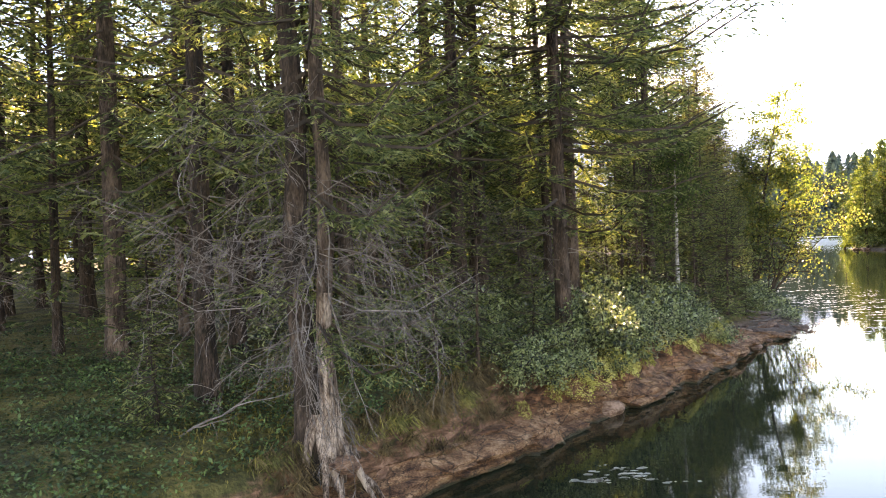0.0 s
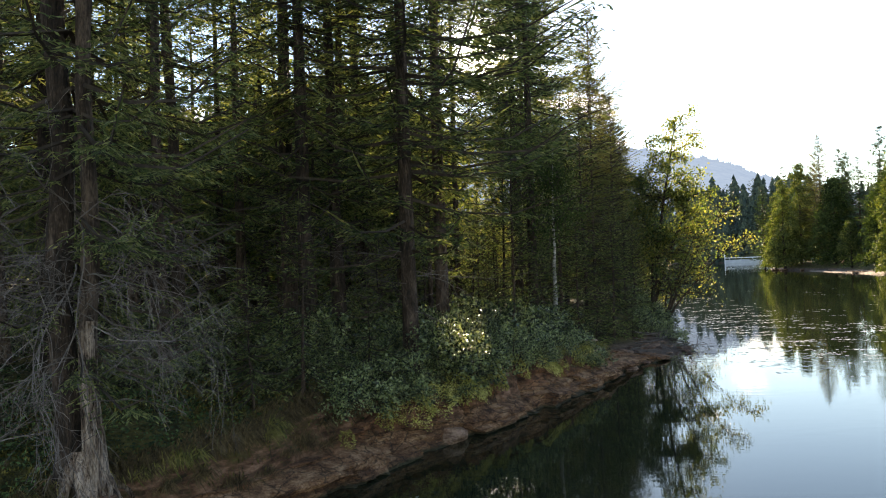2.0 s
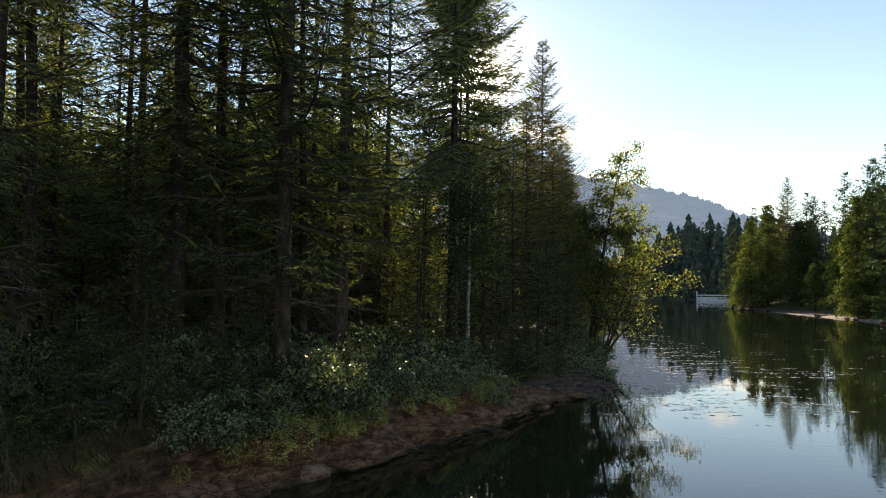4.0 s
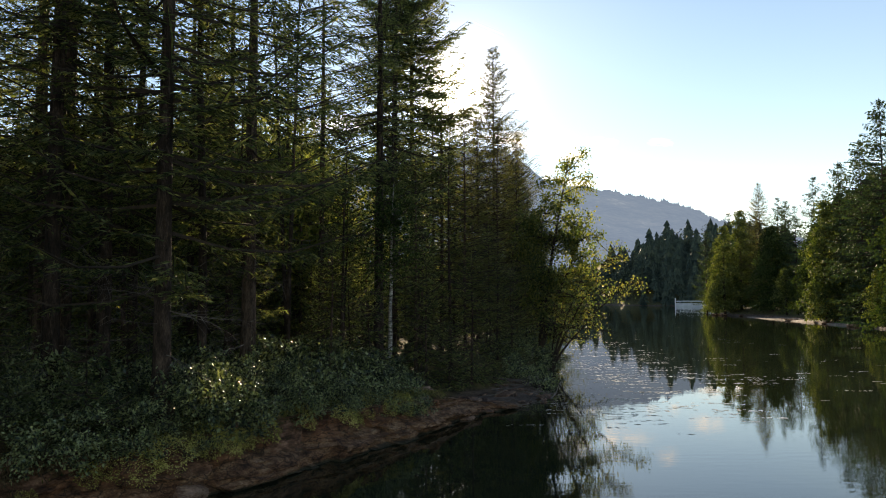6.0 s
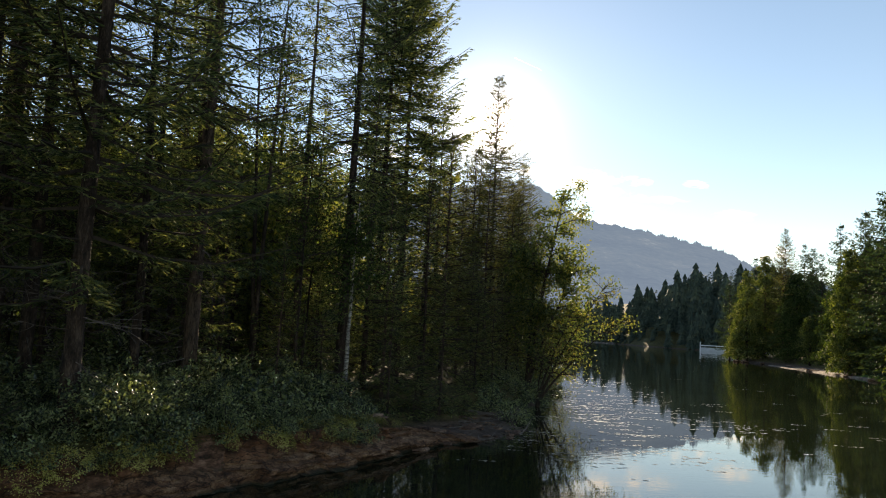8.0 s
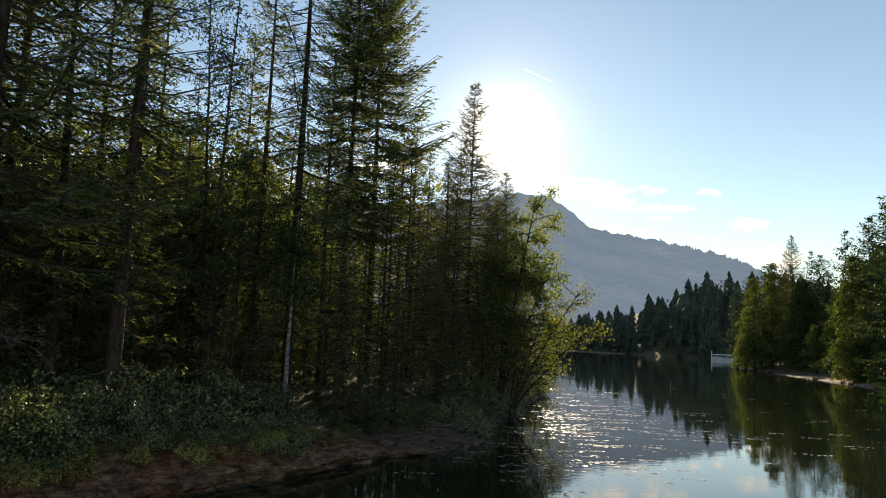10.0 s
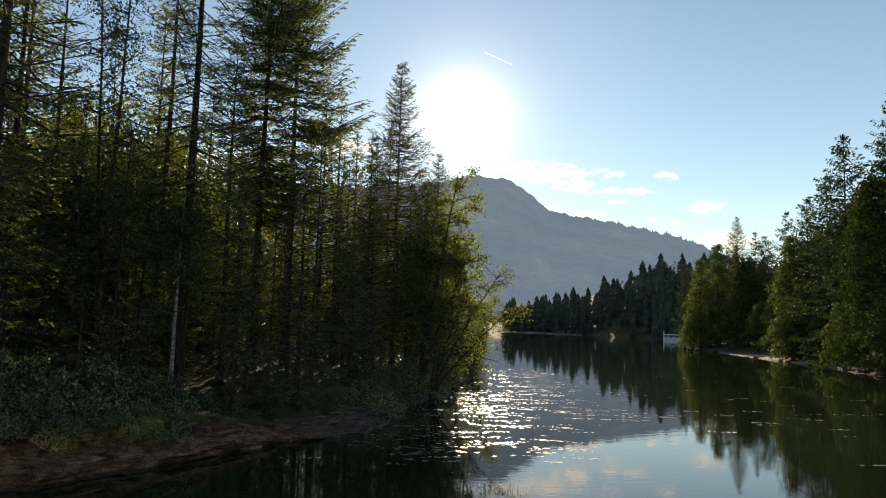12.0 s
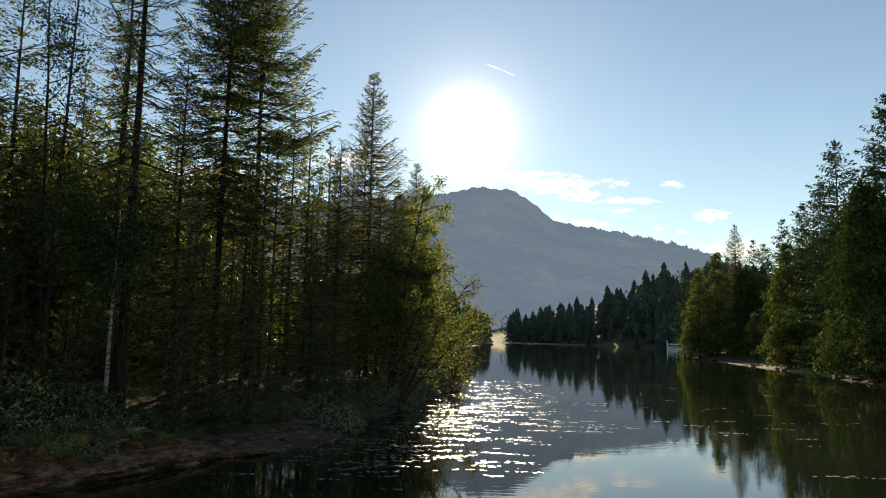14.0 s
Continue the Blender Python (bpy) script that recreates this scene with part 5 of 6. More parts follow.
def bank_face():
    """The cut bank: a bench of layered rock at the waterline, raw clay above it, undercut below the turf."""
    pts = [Vector(q) for q in BANK if 6 < q[1] < 32]
    for _ in range(2):
        pts = [pts[0]] + [q for a, b in zip(pts, pts[1:]) for q in (a.lerp(b, 0.25), a.lerp(b, 0.75))] + [pts[-1]]
    line = []
    for a, b in zip(pts, pts[1:]):
        k = max(1, int((b - a).length / 0.055))
        line += [(a.lerp(b, i / k), (b - a).normalized()) for i in range(k)]
    rows = 40
    s = Shape()
    along = 0.0
    for i, (q, t) in enumerate(line):
        along += (q - line[i - 1][0]).length if i else 0.0
        inward = Vector((-t.y, t.x))
        squeeze = float(np.interp(q.y, [5, 8, 10.5, 13, 27.5, 30.5, 36], [1.3, 2.0, 1.8, 1.0, 1.0, 0.7, 0.6]))
        lip = lip_z(q.y)
        bench = 0.42 + 0.22 * noise.noise(Vector((along * 0.45, 0, 3)))
        bench = min(bench, lip * 0.7)
        notch = 0.5 * math.exp(-((q.y - 20.6) / 0.6) ** 2) + 0.25 * math.exp(-((q.y - 17.6) / 0.35) ** 2)
        for j in range(rows):
            v = j / (rows - 1)
            if v < 0.88:
                z = -0.35 + (lip + 0.35) * v / 0.88
                h = max(0.0, (z - bench) / max(0.1, lip - bench))
                step = 1 / (1 + math.exp(-(z - bench) / 0.03))
                d = -0.12 + 0.2 * max(z, -0.3) + step * (0.16 + 0.17 * h + 0.13 * math.sin(math.pi * min(1.0, h * 0.9)) + notch)
            else:
                z, d = lip - 0.04 * (v - 0.88) / 0.12, 0.45 + 0.6 * (v - 0.88) / 0.12
            block = noise.cell(Vector((along * 0.75 + 0.6 * noise.noise(Vector((z * 2, along, 0))), (z + 0.03 * along) * 2.2, 1)))
            slab = noise.cell(Vector((along * 0.8 + 0.8 * noise.noise(Vector((along * 0.7, z * 5, 2))), z * 7.5 + 0.12 * along, 7)))
            w = Vector((along * 1.1, z * 3.2, 0))
            rough = 0.1 * noise.noise(w * 0.5) + 0.03 * noise.noise(w * 2.7) + 0.025 * noise.noise(w * 6.1) + 0.02 * noise.noise(w * 14)
            strata = 0.016 * math.sin((z + 0.05 * along + 0.06 * noise.noise(Vector((along * 1.3, z, 9)))) * 62)
            d += 0.24 * (block - 0.5) * (1 if z < bench + 0.1 else 0.6) + 0.1 * (slab - 0.5) + rough + strata
            place = q + inward * (d / squeeze)
            s.v.append((place.x, place.y, z + 0.03 * noise.noise(w * 2.1 + Vector((5, 5, 5)))))
    n = len(line)
    s.f = [(i * rows + j, (i + 1) * rows + j, (i + 1) * rows + j + 1, i * rows + j + 1) for i in range(n - 1) for j in range(rows - 1)]
    single("bank_face", s, M["bank"], "cut bank of layered brown rock and raw red clay above the water", "bank", kind="structure")


bank_face()


def bank_rocks():
    rng = np.random.default_rng(91)
    ledges = ((0.1, 10.65, 0.8, 0.4, 0.34, 0.05), (1.9, 13.5, 0.9, 0.4, 0.28, 0.05), (3.75, 17.0, 0.6, 0.45, 0.36, 0.1), (4.9, 18.5, 0.55, 0.45, 0.34, 0.08), (5.6, 19.7, 0.6, 0.5, 0.32, 0.05),
              (7.4, 23.0, 0.5, 0.35, 0.22, 0.03), (8.6, 25.0, 0.6, 0.35, 0.16, 0.0))
    for x, y, ln, w, h, z in ledges:
        best = min(along_bank(0.3, 5, 40), key=lambda q: (q[0] - x) ** 2 + (q[1] - y) ** 2)
        t = best[2]
        ob = single("ledge_rock", ledge_shape(rng, ln * 1.3, w, h), M["bank"], "brown layered rock ledge at the waterline", "rock", "rocks along the bank")
        ob.matrix_basis = pose(x + 0.12 * t.y * -1, y + 0.12 * t.x, z, rng.uniform(-12, 4), rng.uniform(-6, 6), math.degrees(math.atan2(t.y, t.x)) + rng.uniform(-6, 6))
    for x, y, z, k in ((-0.55, 9.35, 1.0, 0.22), (7.35, 22.75, 0.1, 0.3), (4.15, 17.15, 0.12, 0.42), (8.15, 24.0, 0.0, 0.2), (9.9, 27.3, 0.03, 0.26), (12.3, 31.4, 0.03, 0.22), (6.0, 20.6, 0.05, 0.3), (1.25, 12.75, 0.1, 0.25)):
        ob = single("boulder", rock_shape(rng, (k * 1.3, k, k * 0.75)), M["rock"], "worn angular boulder at the foot of the bank", "rock", "rocks along the bank")
        ob.matrix_basis = pose(x, y, z, rng.uniform(-15, 15), rng.uniform(-15, 15), rng.uniform(0, 360))
    for x, y, t, inward in along_bank(0.45, 10.8, 25):
        if rng.random() < 0.35:
            continue
        d = rng.uniform(0.42, 0.6)
        s = dead_twigs(rng, (0, 0, 0), rng.uniform(0.35, 0.9), math.atan2(-inward.y, -inward.x) + rng.uniform(-0.8, 0.8), rng.uniform(-1.2, -0.6), 1, rng.uniform(0.008, 0.02), None, 1.0)
        px, py = x + inward.x * d, y + inward.y * d
        single("hanging_root", s, M["twig"], "thin bare root hanging out of the clay bank", "root", "roots hanging from the bank", at=(px, py, height(px, py) + 0.03))


bank_rocks()


def spit_stones():
    """Flat slabs and stones lying on the low spit."""
    rng = np.random.default_rng(93)
    kinds = []
    for k in range(4):
        kinds.append(single("flat_stone", rock_shape(rng, (0.5, 0.28, 0.11), 4, 2), M["rock"], "flat weathered stone lying on the low spit", "rock", "stones on the spit"))
    used = set()
    for n in range(130):
        x, y = rng.uniform(8.5, 15.0), rng.uniform(25.5, 37.0)
        d = float(inside_distance(np.array([x]), np.array([y]), BANK)[0])
        if d < -0.35 or d > 1.9:
            continue
        k = rng.uniform(0.35, 1.5)
        m = pose(x, y, max(0.0, height(x, y)) + 0.02, rng.uniform(-8, 8), rng.uniform(-8, 8), 60 + rng.uniform(-35, 35)) @ Matrix.Diagonal((k, k, k, 1))
        i = n % 4
        if i in used:
            copy_thing(kinds[i], m @ Matrix.Diagonal([1 / c for c in kinds[i].scale] + [1]))
        else:
            used.add(i)
            kinds[i].matrix_basis = m


spit_stones()


def driftwood():
    rng = np.random.default_rng(95)
    for k in range(40):
        x, y = rng.uniform(10.5, 14.8), rng.uniform(30.2, 37.0)
        d = float(inside_distance(np.array([x]), np.array([y]), BANK)[0])
        if d < -0.6 or d > 2.2:
            continue
        s = dead_twigs(rng, (0, 0, 0), rng.uniform(0.7, 2.2), rng.uniform(-0.6, 0.9), 0.0, 1 if k % 3 == 0 else 0, rng.uniform(0.015, 0.045), None, 0.0)
        single("driftwood", s, M["deadwood"], "weathered stick washed up on the gravel spit", "driftwood", "sticks on the spit", at=(x, y, max(0.03, height(x, y)) + 0.03))


driftwood()

for pts, r in ((((-9.2, 12.4, 1.75), (-8.1, 13.1, 1.9), (-7.3, 13.9, 2.05)), 0.08), (((-7.6, 9.9, 1.45), (-6.9, 10.1, 1.5), (-6.2, 10.4, 1.5)), 0.09)):
    s = Shape()
    s.tube(pts, [r, r * 0.9, r * 0.6], 9)
    single("fallen_log", s, M["deadwood"], "pale barkless log lying among the herbs", "log", smooth=True)


def floating_patches():
    """Rafts of leaves and seed fluff drifting near the point."""
    rng = np.random.default_rng(97)
    s = Shape()
    zones = [(19.0, 36.0, 2.4, 5.0, 80), (22.5, 46.0, 3.0, 5.5, 110), (23.5, 62.0, 2.6, 9.0, 110), (19.3, 50.0, 1.4, 6.0, 50), (4.0, 12.0, 0.4, 0.3, 12), (16.5, 31.5, 2.0, 2.5, 34), (34.0, 44.0, 6.0, 8.0, 24), (45, 80, 8, 20, 24)]
    for cx, cy, sx, sy, n in zones:
        for _ in range(n):
            x, y = rng.normal(cx, sx), rng.normal(cy, sy)
            if float(inside_distance(np.array([x]), np.array([y]), BANK)[0]) > -0.3:
                continue
            reach = rng.uniform(0.05, 0.5)
            lean = rng.uniform(-0.3, 0.3)
            for _ in range(int(rng.integers(2, 5) + reach * 22)):
                u, v = rng.normal(0, reach), rng.normal(0, reach * 0.28)
                px, py = x + u * math.cos(lean) - v * math.sin(lean), y + u * math.sin(lean) + v * math.cos(lean)
                L = rng.uniform(0.03, 0.13) * (0.6 + reach)
                W = L * rng.uniform(0.35, 0.8)
                a0 = rng.uniform(0, 6.283)
                ring = [(px + math.cos(a0 + k * 1.2566) * L * rng.uniform(0.6, 1.2), py + math.sin(a0 + k * 1.2566) * W * rng.uniform(0.6, 1.2), 0.004) for k in range(5)]
                s.add(ring, [tuple(range(5))])
    single("floating_debris", s, M["float_leaf"], "thin rafts of leaves and fluff floating on the lake", "debris", kind="stuff")


floating_patches()


# ---------------------------------------------------------------- the far shores
def far_broadleaf(rng, H, R, n, size, label, mat="leaf_green", base=0.06, cone=0.0, boughs=90, group="broadleaf trees on the opposite shore"):
    """A dense crown of overlapping boughs, each a drooping, leafy pad. cone: 0 for a round crown, 1 for one that narrows steadily to its top."""
    ob = thing("broadleaf_tree", label, "tree", group)
    t = Shape()
    t.tube([(0, 0, -0.5), (0.2, 0.1, H * 0.3), (0.1, 0, H * 0.8)], [0.3, 0.22, 0.05], 7)
    part("trunk", t, M["bark"], ob, smooth=True)
    u = np.sort(rng.uniform(0, 1, boughs) ** 0.9)
    prof = (1 - cone) * np.sin(np.pi * np.clip(u * 0.8 + 0.18, 0, 1)) ** 0.7 + cone * np.clip(1.03 - u, 0, 1) ** 0.7
    a = np.arange(boughs) * 2.39996 + rng.normal(0, 0.4, boughs)
    reach = R * prof * rng.uniform(0.62, 1.2, boughs)
    wide = (0.2 + 0.22 * prof) * R * rng.uniform(0.7, 1.25, boughs)
    limbs = Shape()
    P, N = [], []
    share = wide * (reach + 0.3 * R)
    counts = np.maximum(12, (n * 0.86 * share / share.sum()).astype(int))
    for i in range(boughs):
        out = np.array([math.cos(a[i]), math.sin(a[i]), 0])
        side = np.array([-out[1], out[0], 0])
        z = H * (base + (0.96 - base) * u[i])
        m = counts[i]
        q = unit(rng.normal(0, 1, (m, 3)))
        q[:, 2] = np.where(q[:, 2] < -0.25, -0.25 - 0.3 * (q[:, 2] + 0.25), q[:, 2])
        r = rng.uniform(0.72, 1.08, (m, 1)) * (1 + 0.22 * np.sin(q[:, :1] * 5 + i) * np.sin(q[:, 1:2] * 6 + 2 * i))
        lx = 0.62 * reach[i] + (0.42 * reach[i] + 0.15) * q[:, :1] * r
        droop = -0.28 * reach[i] * (lx / (reach[i] + 0.1)) ** 2
        P.append(out * lx + side * wide[i] * q[:, 1:2] * r + np.array([0, 0, 1]) * (z + droop + 0.62 * wide[i] * q[:, 2:3] * r))
        N.append(out * q[:, :1] + side * q[:, 1:2] + np.array([0, 0, 1.0]) * q[:, 2:3])
        limbs.tube([(0.1, 0, z - 0.15 * reach[i]), (out * reach[i] * 0.5 + np.array([0, 0, z])).tolist(), (out * reach[i] * 0.9 + np.array([0, 0, z - 0.2 * reach[i]])).tolist()], [0.09, 0.06, 0.02], 3, False)
    core = n - int(counts.sum())
    if core > 0:
        # inner leaves that close the crown
        v = rng.uniform(0, 0.94, core)
        b = rng.uniform(0, 6.283, core)
        w = R * 0.55 * np.interp(v, u, prof) * np.sqrt(rng.uniform(0, 1, core))
        P.append(np.stack([np.cos(b) * w, np.sin(b) * w, H * (base + (0.96 - base) * v)], 1))
        N.append(unit(rng.normal(0, 1, (core, 3))))
    P, N = np.concatenate(P), np.concatenate(N)
    k = len(P)
    D = unit(rng.normal(0, 0.8, (k, 3)) + N * 0.35 + np.array([0, 0, -0.6]))
    leaf = Shape()
    leaf.blades(P, D, size * rng.uniform(0.6, 1.4, k), size * 0.75 * rng.uniform(0.6, 1.2, k), unit(N + rng.normal(0, 0.55, (k, 3))))
    part("crown", leaf, M[mat], ob)
    tagged(part("branchwork", limbs, M["twig"], ob), kind="stuff")
    return ob


def far_shore():
    rng = np.random.default_rng(101)
    A = far_broadleaf(rng, 24, 6.7, 14500, 0.46, "big green broadleaf tree with a sunlit flank by the lake", cone=0.5, boughs=64)
    B = far_broadleaf(rng, 19, 4.1, 10000, 0.36, "pointed yellow-green broadleaf tree by the lake", "leaf_lime", cone=0.8, boughs=46)
    C = far_broadleaf(rng, 11, 3.6, 5000, 0.3, "low bright green broadleaf tree leaning to the lake", "leaf_lime", cone=0.4, boughs=30)
    first = []

    def stand(ob, x, y, h, full):
        k = h / full
        m = pose(x, y, height(x, y) - 0.3, 0, 0, rng.uniform(0, 360)) @ Matrix.Diagonal((k, k, k, 1))
        if ob in first:
            copy_thing(ob, m @ Matrix.Diagonal([1 / c for c in ob.scale] + [1]))
        else:
            first.append(ob)
            ob.matrix_basis = m

    # place and height of the top above the lake
    for ob, full, x, y, top in ((A, 24, 68.8, 93.5, 25.0), (B, 19, 74.0, 128, 21.5), (C, 11, 66.8, 88.5, 10.2), (B, 19, 78.5, 187, 22.6), (B, 19, 84.2, 191.5, 27.0), (A, 24, 85.5, 176, 22.0),
                                (C, 11, 77.2, 190, 11.0), (A, 24, 79.5, 142, 19.0), (C, 11, 81.5, 160, 11.0), (A, 24, 76.5, 103, 22.0), (C, 11, 70.6, 106, 9.0), (B, 19, 82.5, 203, 20.0), (C, 11, 85.5, 213, 14.0),
                                (A, 24, 93, 168, 22.0), (A, 24, 72, 74, 24.0), (B, 19, 69, 62, 20.0), (C, 11, 75.2, 120, 10.0), (B, 19, 92, 222, 20.0), (A, 24, 88, 152, 24.0)):
        stand(ob, x, y, top - height(x, y), full)
    for kind, full, x, y, top in (("larch", 21.5, 87.4, 187, 32.6), ("far_spruce_b", 24, 89.0, 180, 28.3), ("far_spruce_b", 24, 80.6, 206, 22.4), ("far_spruce_b", 24, 104.7, 254, 32.9), ("far_spruce_b", 24, 88.4, 170, 25.0),
                                  ("far_spruce_b", 24, 82.9, 150, 28.5), ("far_spruce", 28, 77.6, 130, 27.7), ("far_spruce", 28, 77.0, 122, 29.9), ("far_spruce", 28, 73.9, 110.5, 33.6), ("far_spruce_b", 24, 75.8, 104, 31.3),
                                  ("far_spruce", 28, 73.6, 96.5, 36.0), ("far_spruce", 28, 81, 119, 28.7), ("far_spruce", 28, 85, 128, 27), ("far_spruce", 28, 86, 138, 26), ("far_spruce_b", 24, 92, 146, 27),
                                  ("far_spruce", 28, 95, 158, 27), ("far_spruce_b", 24, 97, 174, 28), ("far_spruce", 28, 96, 192, 29), ("far_spruce_b", 24, 94, 205, 28), ("far_spruce", 28, 97, 220, 28),
                                  ("far_spruce_b", 24, 110, 238, 28), ("far_spruce", 28, 83, 92, 33), ("far_spruce", 28, 82, 82, 34), ("far_spruce_b", 24, 90, 104, 34), ("far_spruce", 28, 92, 118, 33), ("far_spruce_b", 24, 104, 150, 33)):
        plant(kind, x, y, max(6.0, top - height(x, y)) / full, rng.uniform(0, 360), group="spruces on the opposite shore")


far_shore()


def wood_broadleaves():
    """Leafy trees that close the gaps between the spruces of the point."""
    rng = np.random.default_rng(105)
    ob = far_broadleaf(rng, 14, 4.0, 6500, 0.26, "leafy yellow-green broadleaf tree among the spruces", "leaf_alder", cone=0.35, boughs=44, group="broadleaf trees in the wood")
    for i, (x, y, h) in enumerate(((0.3, 38.5, 12.5), (-3.2, 41.5, 14.5), (-6.5, 36.5, 13), (0.8, 47.5, 14), (-9.5, 43.5, 15), (-2.0, 51.0, 16), (-13.5, 36, 13))):
        k = h / 14
        m = pose(x, y, height(x, y) - 0.2, 0, 0, 71 * i) @ Matrix.Diagonal((k, k, k, 1))
        if i:
            copy_thing(ob, m @ Matrix.Diagonal([1 / c for c in ob.scale] + [1]))
        else:
            ob.matrix_basis = m


wood_broadleaves()


def wood_mass(name, label, seed, spots, mat, heads=0.32, n=130):
    """A distant wood: many small conifers and round-headed trees, too far off to be told apart."""
    rng = np.random.default_rng(seed)
    shape = Shape()
    P, D, L, W, N = [], [], [], [], []
    for x, y, z, h in spots:
        round_head = rng.random() < heads
        if round_head:
            h *= 0.72
            q = unit(rng.normal(0, 1, (n, 3)))
            P.append(np.array([x, y, z + h * 0.56]) + q * np.array([h * 0.26, h * 0.26, h * 0.44]) * rng.uniform(0.75, 1.05, (n, 1)))
            D.append(unit(q + rng.normal(0, 0.6, (n, 3)) + np.array([0, 0, -0.7])))
            L.append(0.75 * h / n ** 0.5 * rng.uniform(0.7, 1.3, n)), W.append(0.5 * h / n ** 0.5 * rng.uniform(0.7, 1.3, n)), N.append(unit(q + rng.normal(0, 0.5, (n, 3))))
        else:
            # tiers of ragged drooping skirts
            reach, tiers, m = h * rng.uniform(0.17, 0.28), 11, 14
            for i in range(tiers):
                u = i / tiers
                top = z + h * (0.1 + 0.9 * (u + 1.25 / tiers)) if i < tiers - 1 else z + h
                low = z + h * (0.06 + 0.9 * u)
                b = rng.uniform(0, 6.283) + np.arange(m) * 2 * math.pi / m
                r = (reach * (1 - u) ** 0.62 + 0.01 * h) * np.where(np.arange(m) % 2, 1.0, 0.6) * rng.uniform(0.6, 1.35, m)
                ring = np.stack([x + np.cos(b) * r, y + np.sin(b) * r, low - 0.25 * r + rng.uniform(-0.02, 0.025, m) * h], 1)
                shape.add([(x, y, top)] + ring.tolist(), [(0, k + 1, (k + 1) % m + 1) for k in range(m)])
    shape.blades(*(np.concatenate(q) for q in (P, D, L, W, N)))
    single(name, shape, M[mat], label, "forest", kind="stuff")


def make_woods():
    rng = np.random.default_rng(111)
    x, y = rng.uniform(-250, 330, 14000), rng.uniform(290, 720, 14000)
    d = inside_distance(x, y, FAR)
    bearing = np.degrees(np.arctan2(x - 18, y))
    keep = (d > 4) & (d < rng.uniform(12, 90, len(x))) & (bearing > -30) & (bearing < 45) & ~((x > 30) & (x < 62) & (y > 560)) & ~((x > 30) & (x < 100) & (d < 6) & (y > 470))
    x, y, d = x[keep][:950], y[keep][:950], d[keep][:950]
    h = (10 + 17 * rng.beta(1.5, 1.6, len(x))) * np.where(d < 12, 0.75, 1) * np.where(x < 60, 1.1, 1.12)
    ex, ey = rng.uniform(84, 150, 1600), rng.uniform(375, 560, 1600)
    ok = (inside_distance(ex, ey, FAR) > 0.5) & (inside_distance(ex, ey, FAR) < 40)
    ex, ey = ex[ok][:180], ey[ok][:180]
    x, y, h = np.concatenate([x, ex]), np.concatenate([y, ey]), np.concatenate([h, rng.uniform(5, 18, len(ex))])
    wood_mass("far_forest", "dark conifer forest on the far shore", 112, zip(x, y, land(x, y), h), "woods")
    x, y = rng.uniform(86, 330, 4000), rng.uniform(-20, 290, 4000)
    d = inside_distance(x, y, RIGHT)
    keep = (d > 18) & (d < 150)
    x, y = x[keep][:420], y[keep][:420]
    wood_mass("hillside_forest", "dark conifer forest on the slope behind the shore", 113, zip(x, y, land(x, y), rng.uniform(17, 27, len(x))), "needles_far")


make_woods()


def back_wood():
    rng = np.random.default_rng(131)
    x, y = rng.uniform(-45, 9, 1200), rng.uniform(48, 84, 1200)
    keep = (inside_distance(x, y, BANK) > 3) & ((np.abs(x - 4.8) > 2.6) | (y > 80))
    x, y = x[keep][:190], y[keep][:190]
    wood_mass("back_wood", "broadleaf wood with sunlit leaves closing the back of the point", 132, zip(x, y, land(x, y), rng.uniform(15, 24, len(x))), "leaf_yellow", 1.0, 520)


back_wood()


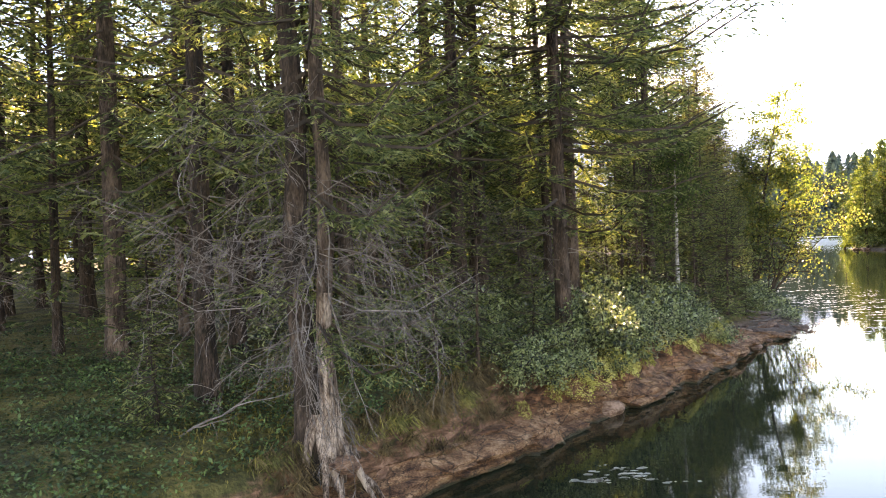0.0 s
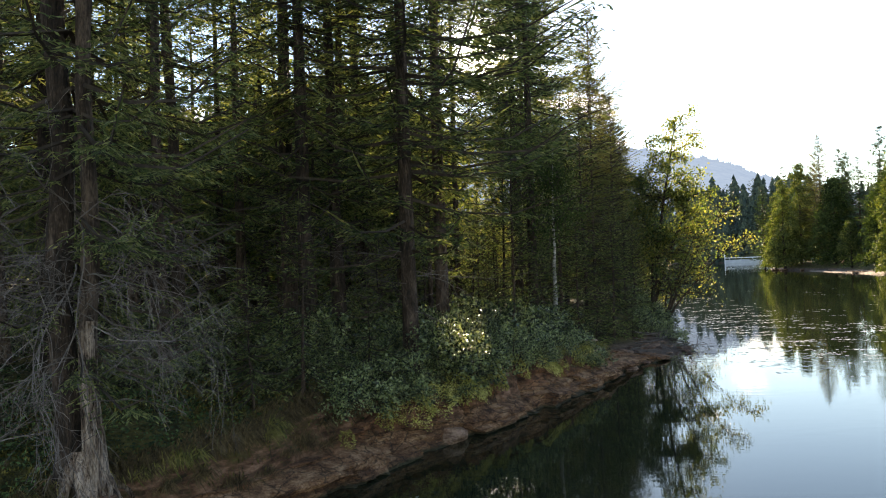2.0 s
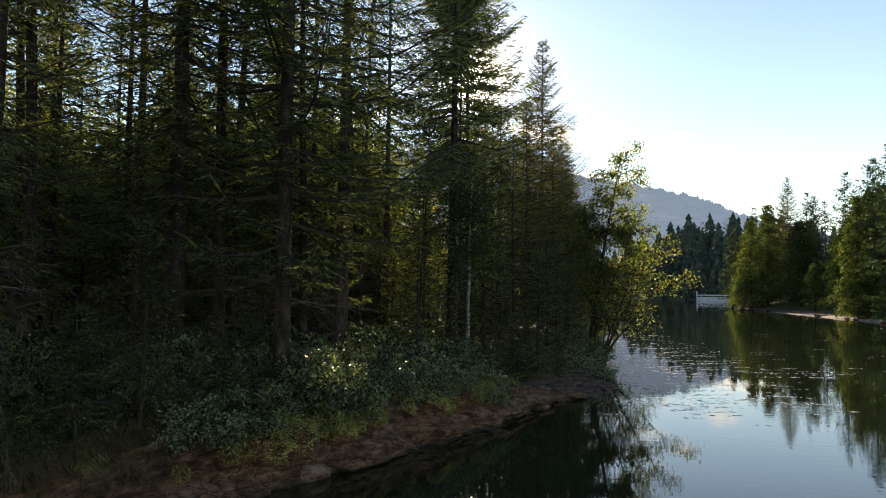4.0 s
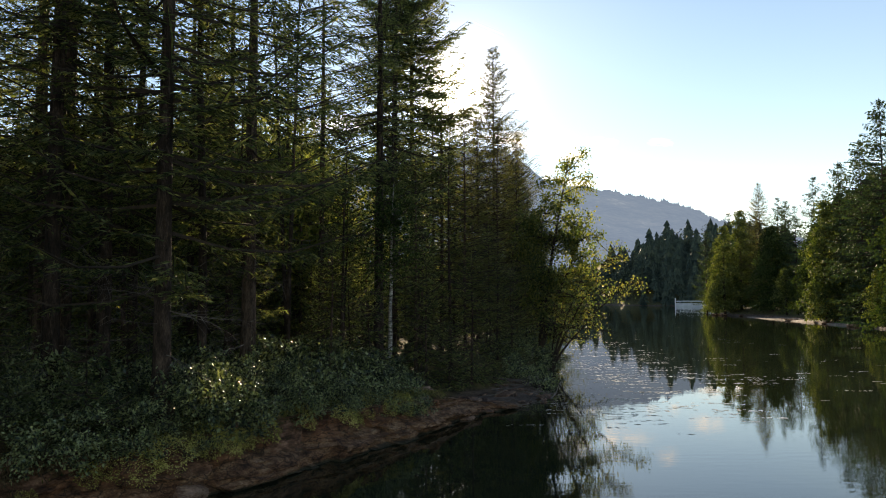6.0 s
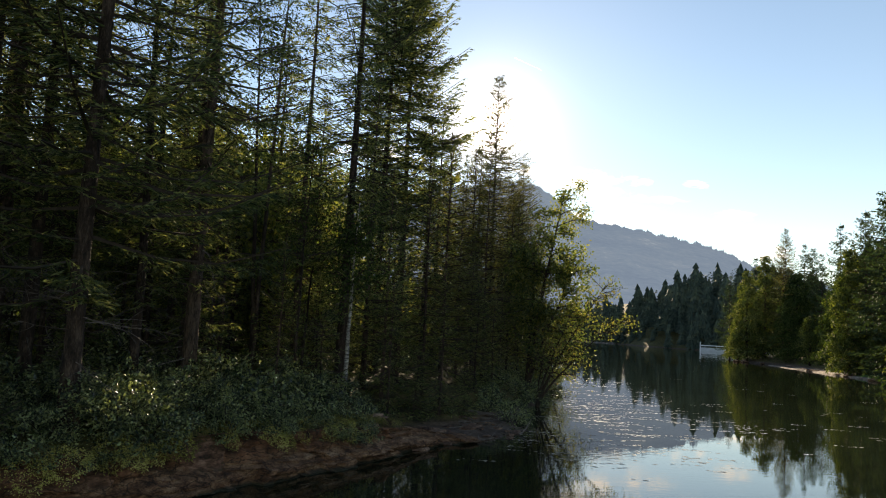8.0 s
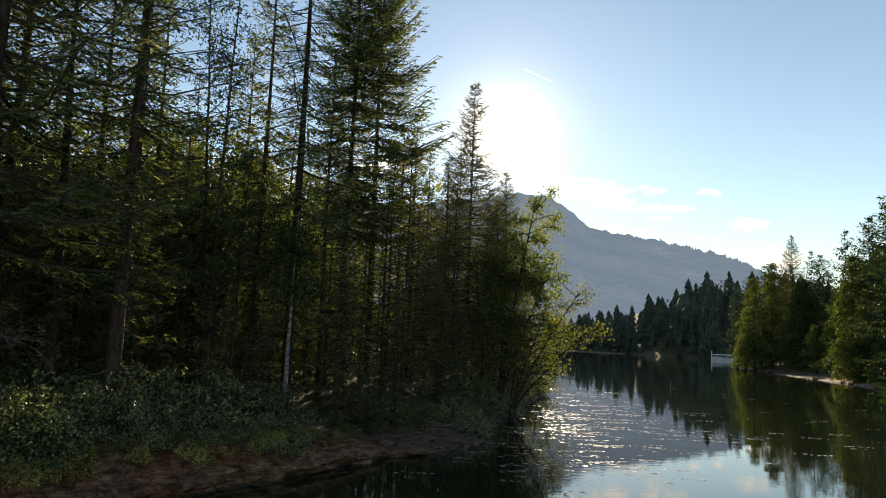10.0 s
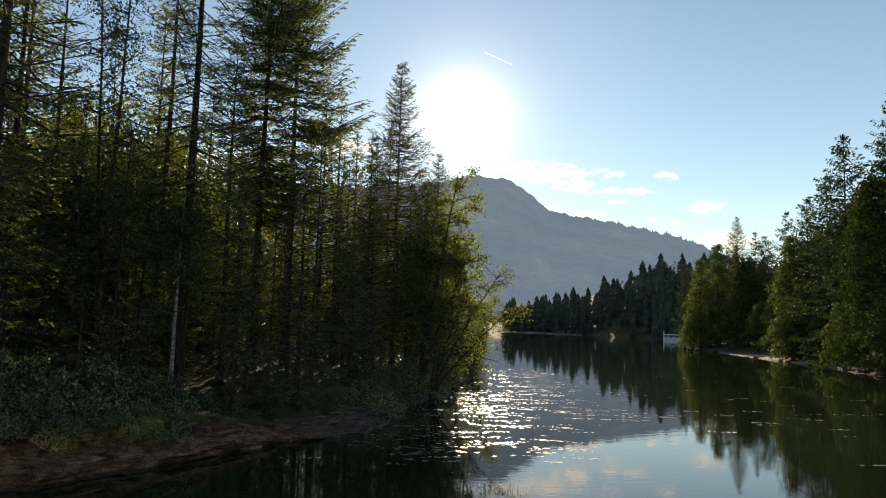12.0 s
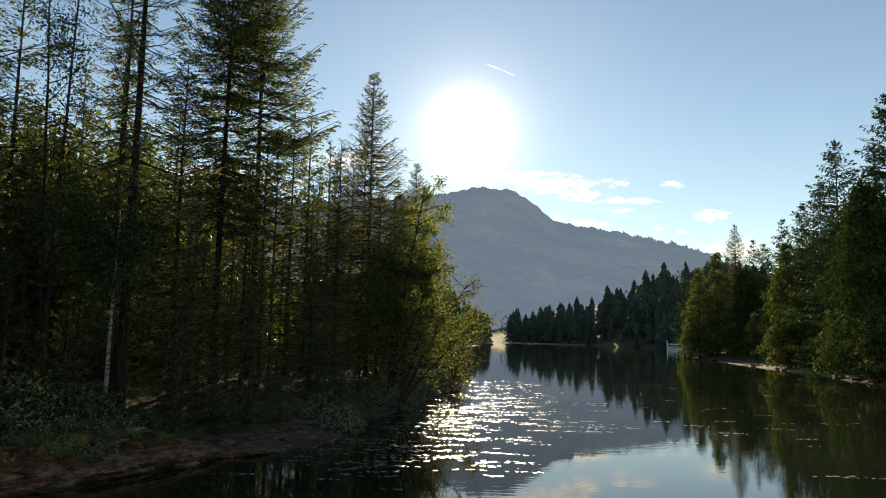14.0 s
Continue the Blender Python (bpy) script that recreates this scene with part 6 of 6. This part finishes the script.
def far_details():
    rng = np.random.default_rng(121)
    # concrete wall with a white rail at the outlet
    ob = thing("weir", "pale concrete weir wall with a white rail across the outlet", "weir", at=(121, 368, 0))
    for name, mat, boxes in (("wall", "concrete", [((0, 0, -2), (46, 1.2, 3.6))]), ("rail", "paint", [((0, 0, 2.35), (46, 0.3, 0.4))]), ("post", "paint", [((-0.4, -0.2, -1), (0.4, 0.4, 5.2))])):
        for (bx, by, bz), (sx, sy, sz) in boxes:
            s = Shape()
            s.add([(bx + i * sx, by + j * sy, bz + k * sz) for i in (0, 1) for j in (0, 1) for k in (0, 1)], [(0, 1, 3, 2), (4, 6, 7, 5), (0, 4, 5, 1), (2, 3, 7, 6), (0, 2, 6, 4), (1, 5, 7, 3)])
            part(name, s, M[mat], ob)
    for i in range(9):
        s = Shape()
        s.tube([(2 + i * 5.2, 0.3, 1.55), (2 + i * 5.2, 0.3, 2.4)], [0.12, 0.12], 6)
        part("baluster", s, M["paint"], ob)
    ob.rotation_euler = (0, 0, radians(-8))
    # sunlit meadow and gravel spits
    def sheet(name, pts, mat, label, category, lift):
        n = 18
        s = Shape()
        (ax, ay), (bx, by), (cx, cy), (dx, dy) = pts
        for i in range(n + 1):
            for j in range(n + 1):
                u, v = i / n, j / n
                px = (ax * (1 - u) + bx * u) * (1 - v) + (dx * (1 - u) + cx * u) * v
                py = (ay * (1 - u) + by * u) * (1 - v) + (dy * (1 - u) + cy * u) * v
                edge = min(u, v, 1 - u, 1 - v)
                s.v.append((px, py, min(0.5 + 0.02 * max(0.0, py - 600), max(0.0, height(px, py))) + (lift if edge > 0.01 else -0.3)))
        s.f = [(i * (n + 1) + j, (i + 1) * (n + 1) + j, (i + 1) * (n + 1) + j + 1, i * (n + 1) + j + 1) for i in range(n) for j in range(n)]
        single(name, s, M[mat], label, category, kind="structure", smooth=True)

    sheet("meadow", [(20, 600), (66, 612), (66, 760), (20, 760)], "meadow", "sunlit green meadow beyond the bay", "meadow", 0.8)
    sheet("gravel_spit", [(52, 578), (104, 488), (108, 500), (64, 606)], "sand", "pale gravel spit along the far shore", "gravel", 0.5)
    sheet("shore_strip", [(69.0, 96), (76.6, 172), (79.4, 171.5), (72.4, 96)], "sand", "pale stony strip at the foot of the opposite shore", "gravel", 0.12)
    sheet("shore_grass", [(70.6, 104), (72.4, 124), (75.2, 124), (74, 104)], "meadow", "patch of short grass by the water", "grass", 0.2)
    for k in range(26):
        y = rng.uniform(78, 190)
        p = np.interp(y, [60, 84, 100, 117, 140, 173, 186, 200], [60, 65, 67.5, 71, 73, 80, 75, 79])
        z = rng.uniform(0.35, 0.9)
        ob = single("shore_boulder", rock_shape(rng, (z * 1.5, z, z * 0.6), 4, 2), M["rock"], "pale boulder on the opposite shore", "rock", "boulders on the opposite shore")
        ob.matrix_basis = pose(p + rng.uniform(0.2, 1.6), y, 0.15, 0, 0, rng.uniform(0, 360))
    # vapour trail high up
    s = Shape()
    R0 = 4300
    def sky(az, el):
        return Vector((math.sin(radians(az)) * math.cos(radians(el)), math.cos(radians(az)) * math.cos(radians(el)), math.sin(radians(el)))) * R0
    a, b = sky(2.5, 20.2), sky(4.65, 19.35)
    up = Vector((0, -0.3, 1)).normalized() * 4.5
    s.add([a + up * 0.5, b + up * 0.25, b - up * 0.25, a - up * 0.5], [(0, 1, 2, 3)])
    single("vapour_trail", s, M["vapour"], "short white vapour trail in the blue sky", "vapour trail", kind="structure")


far_details()
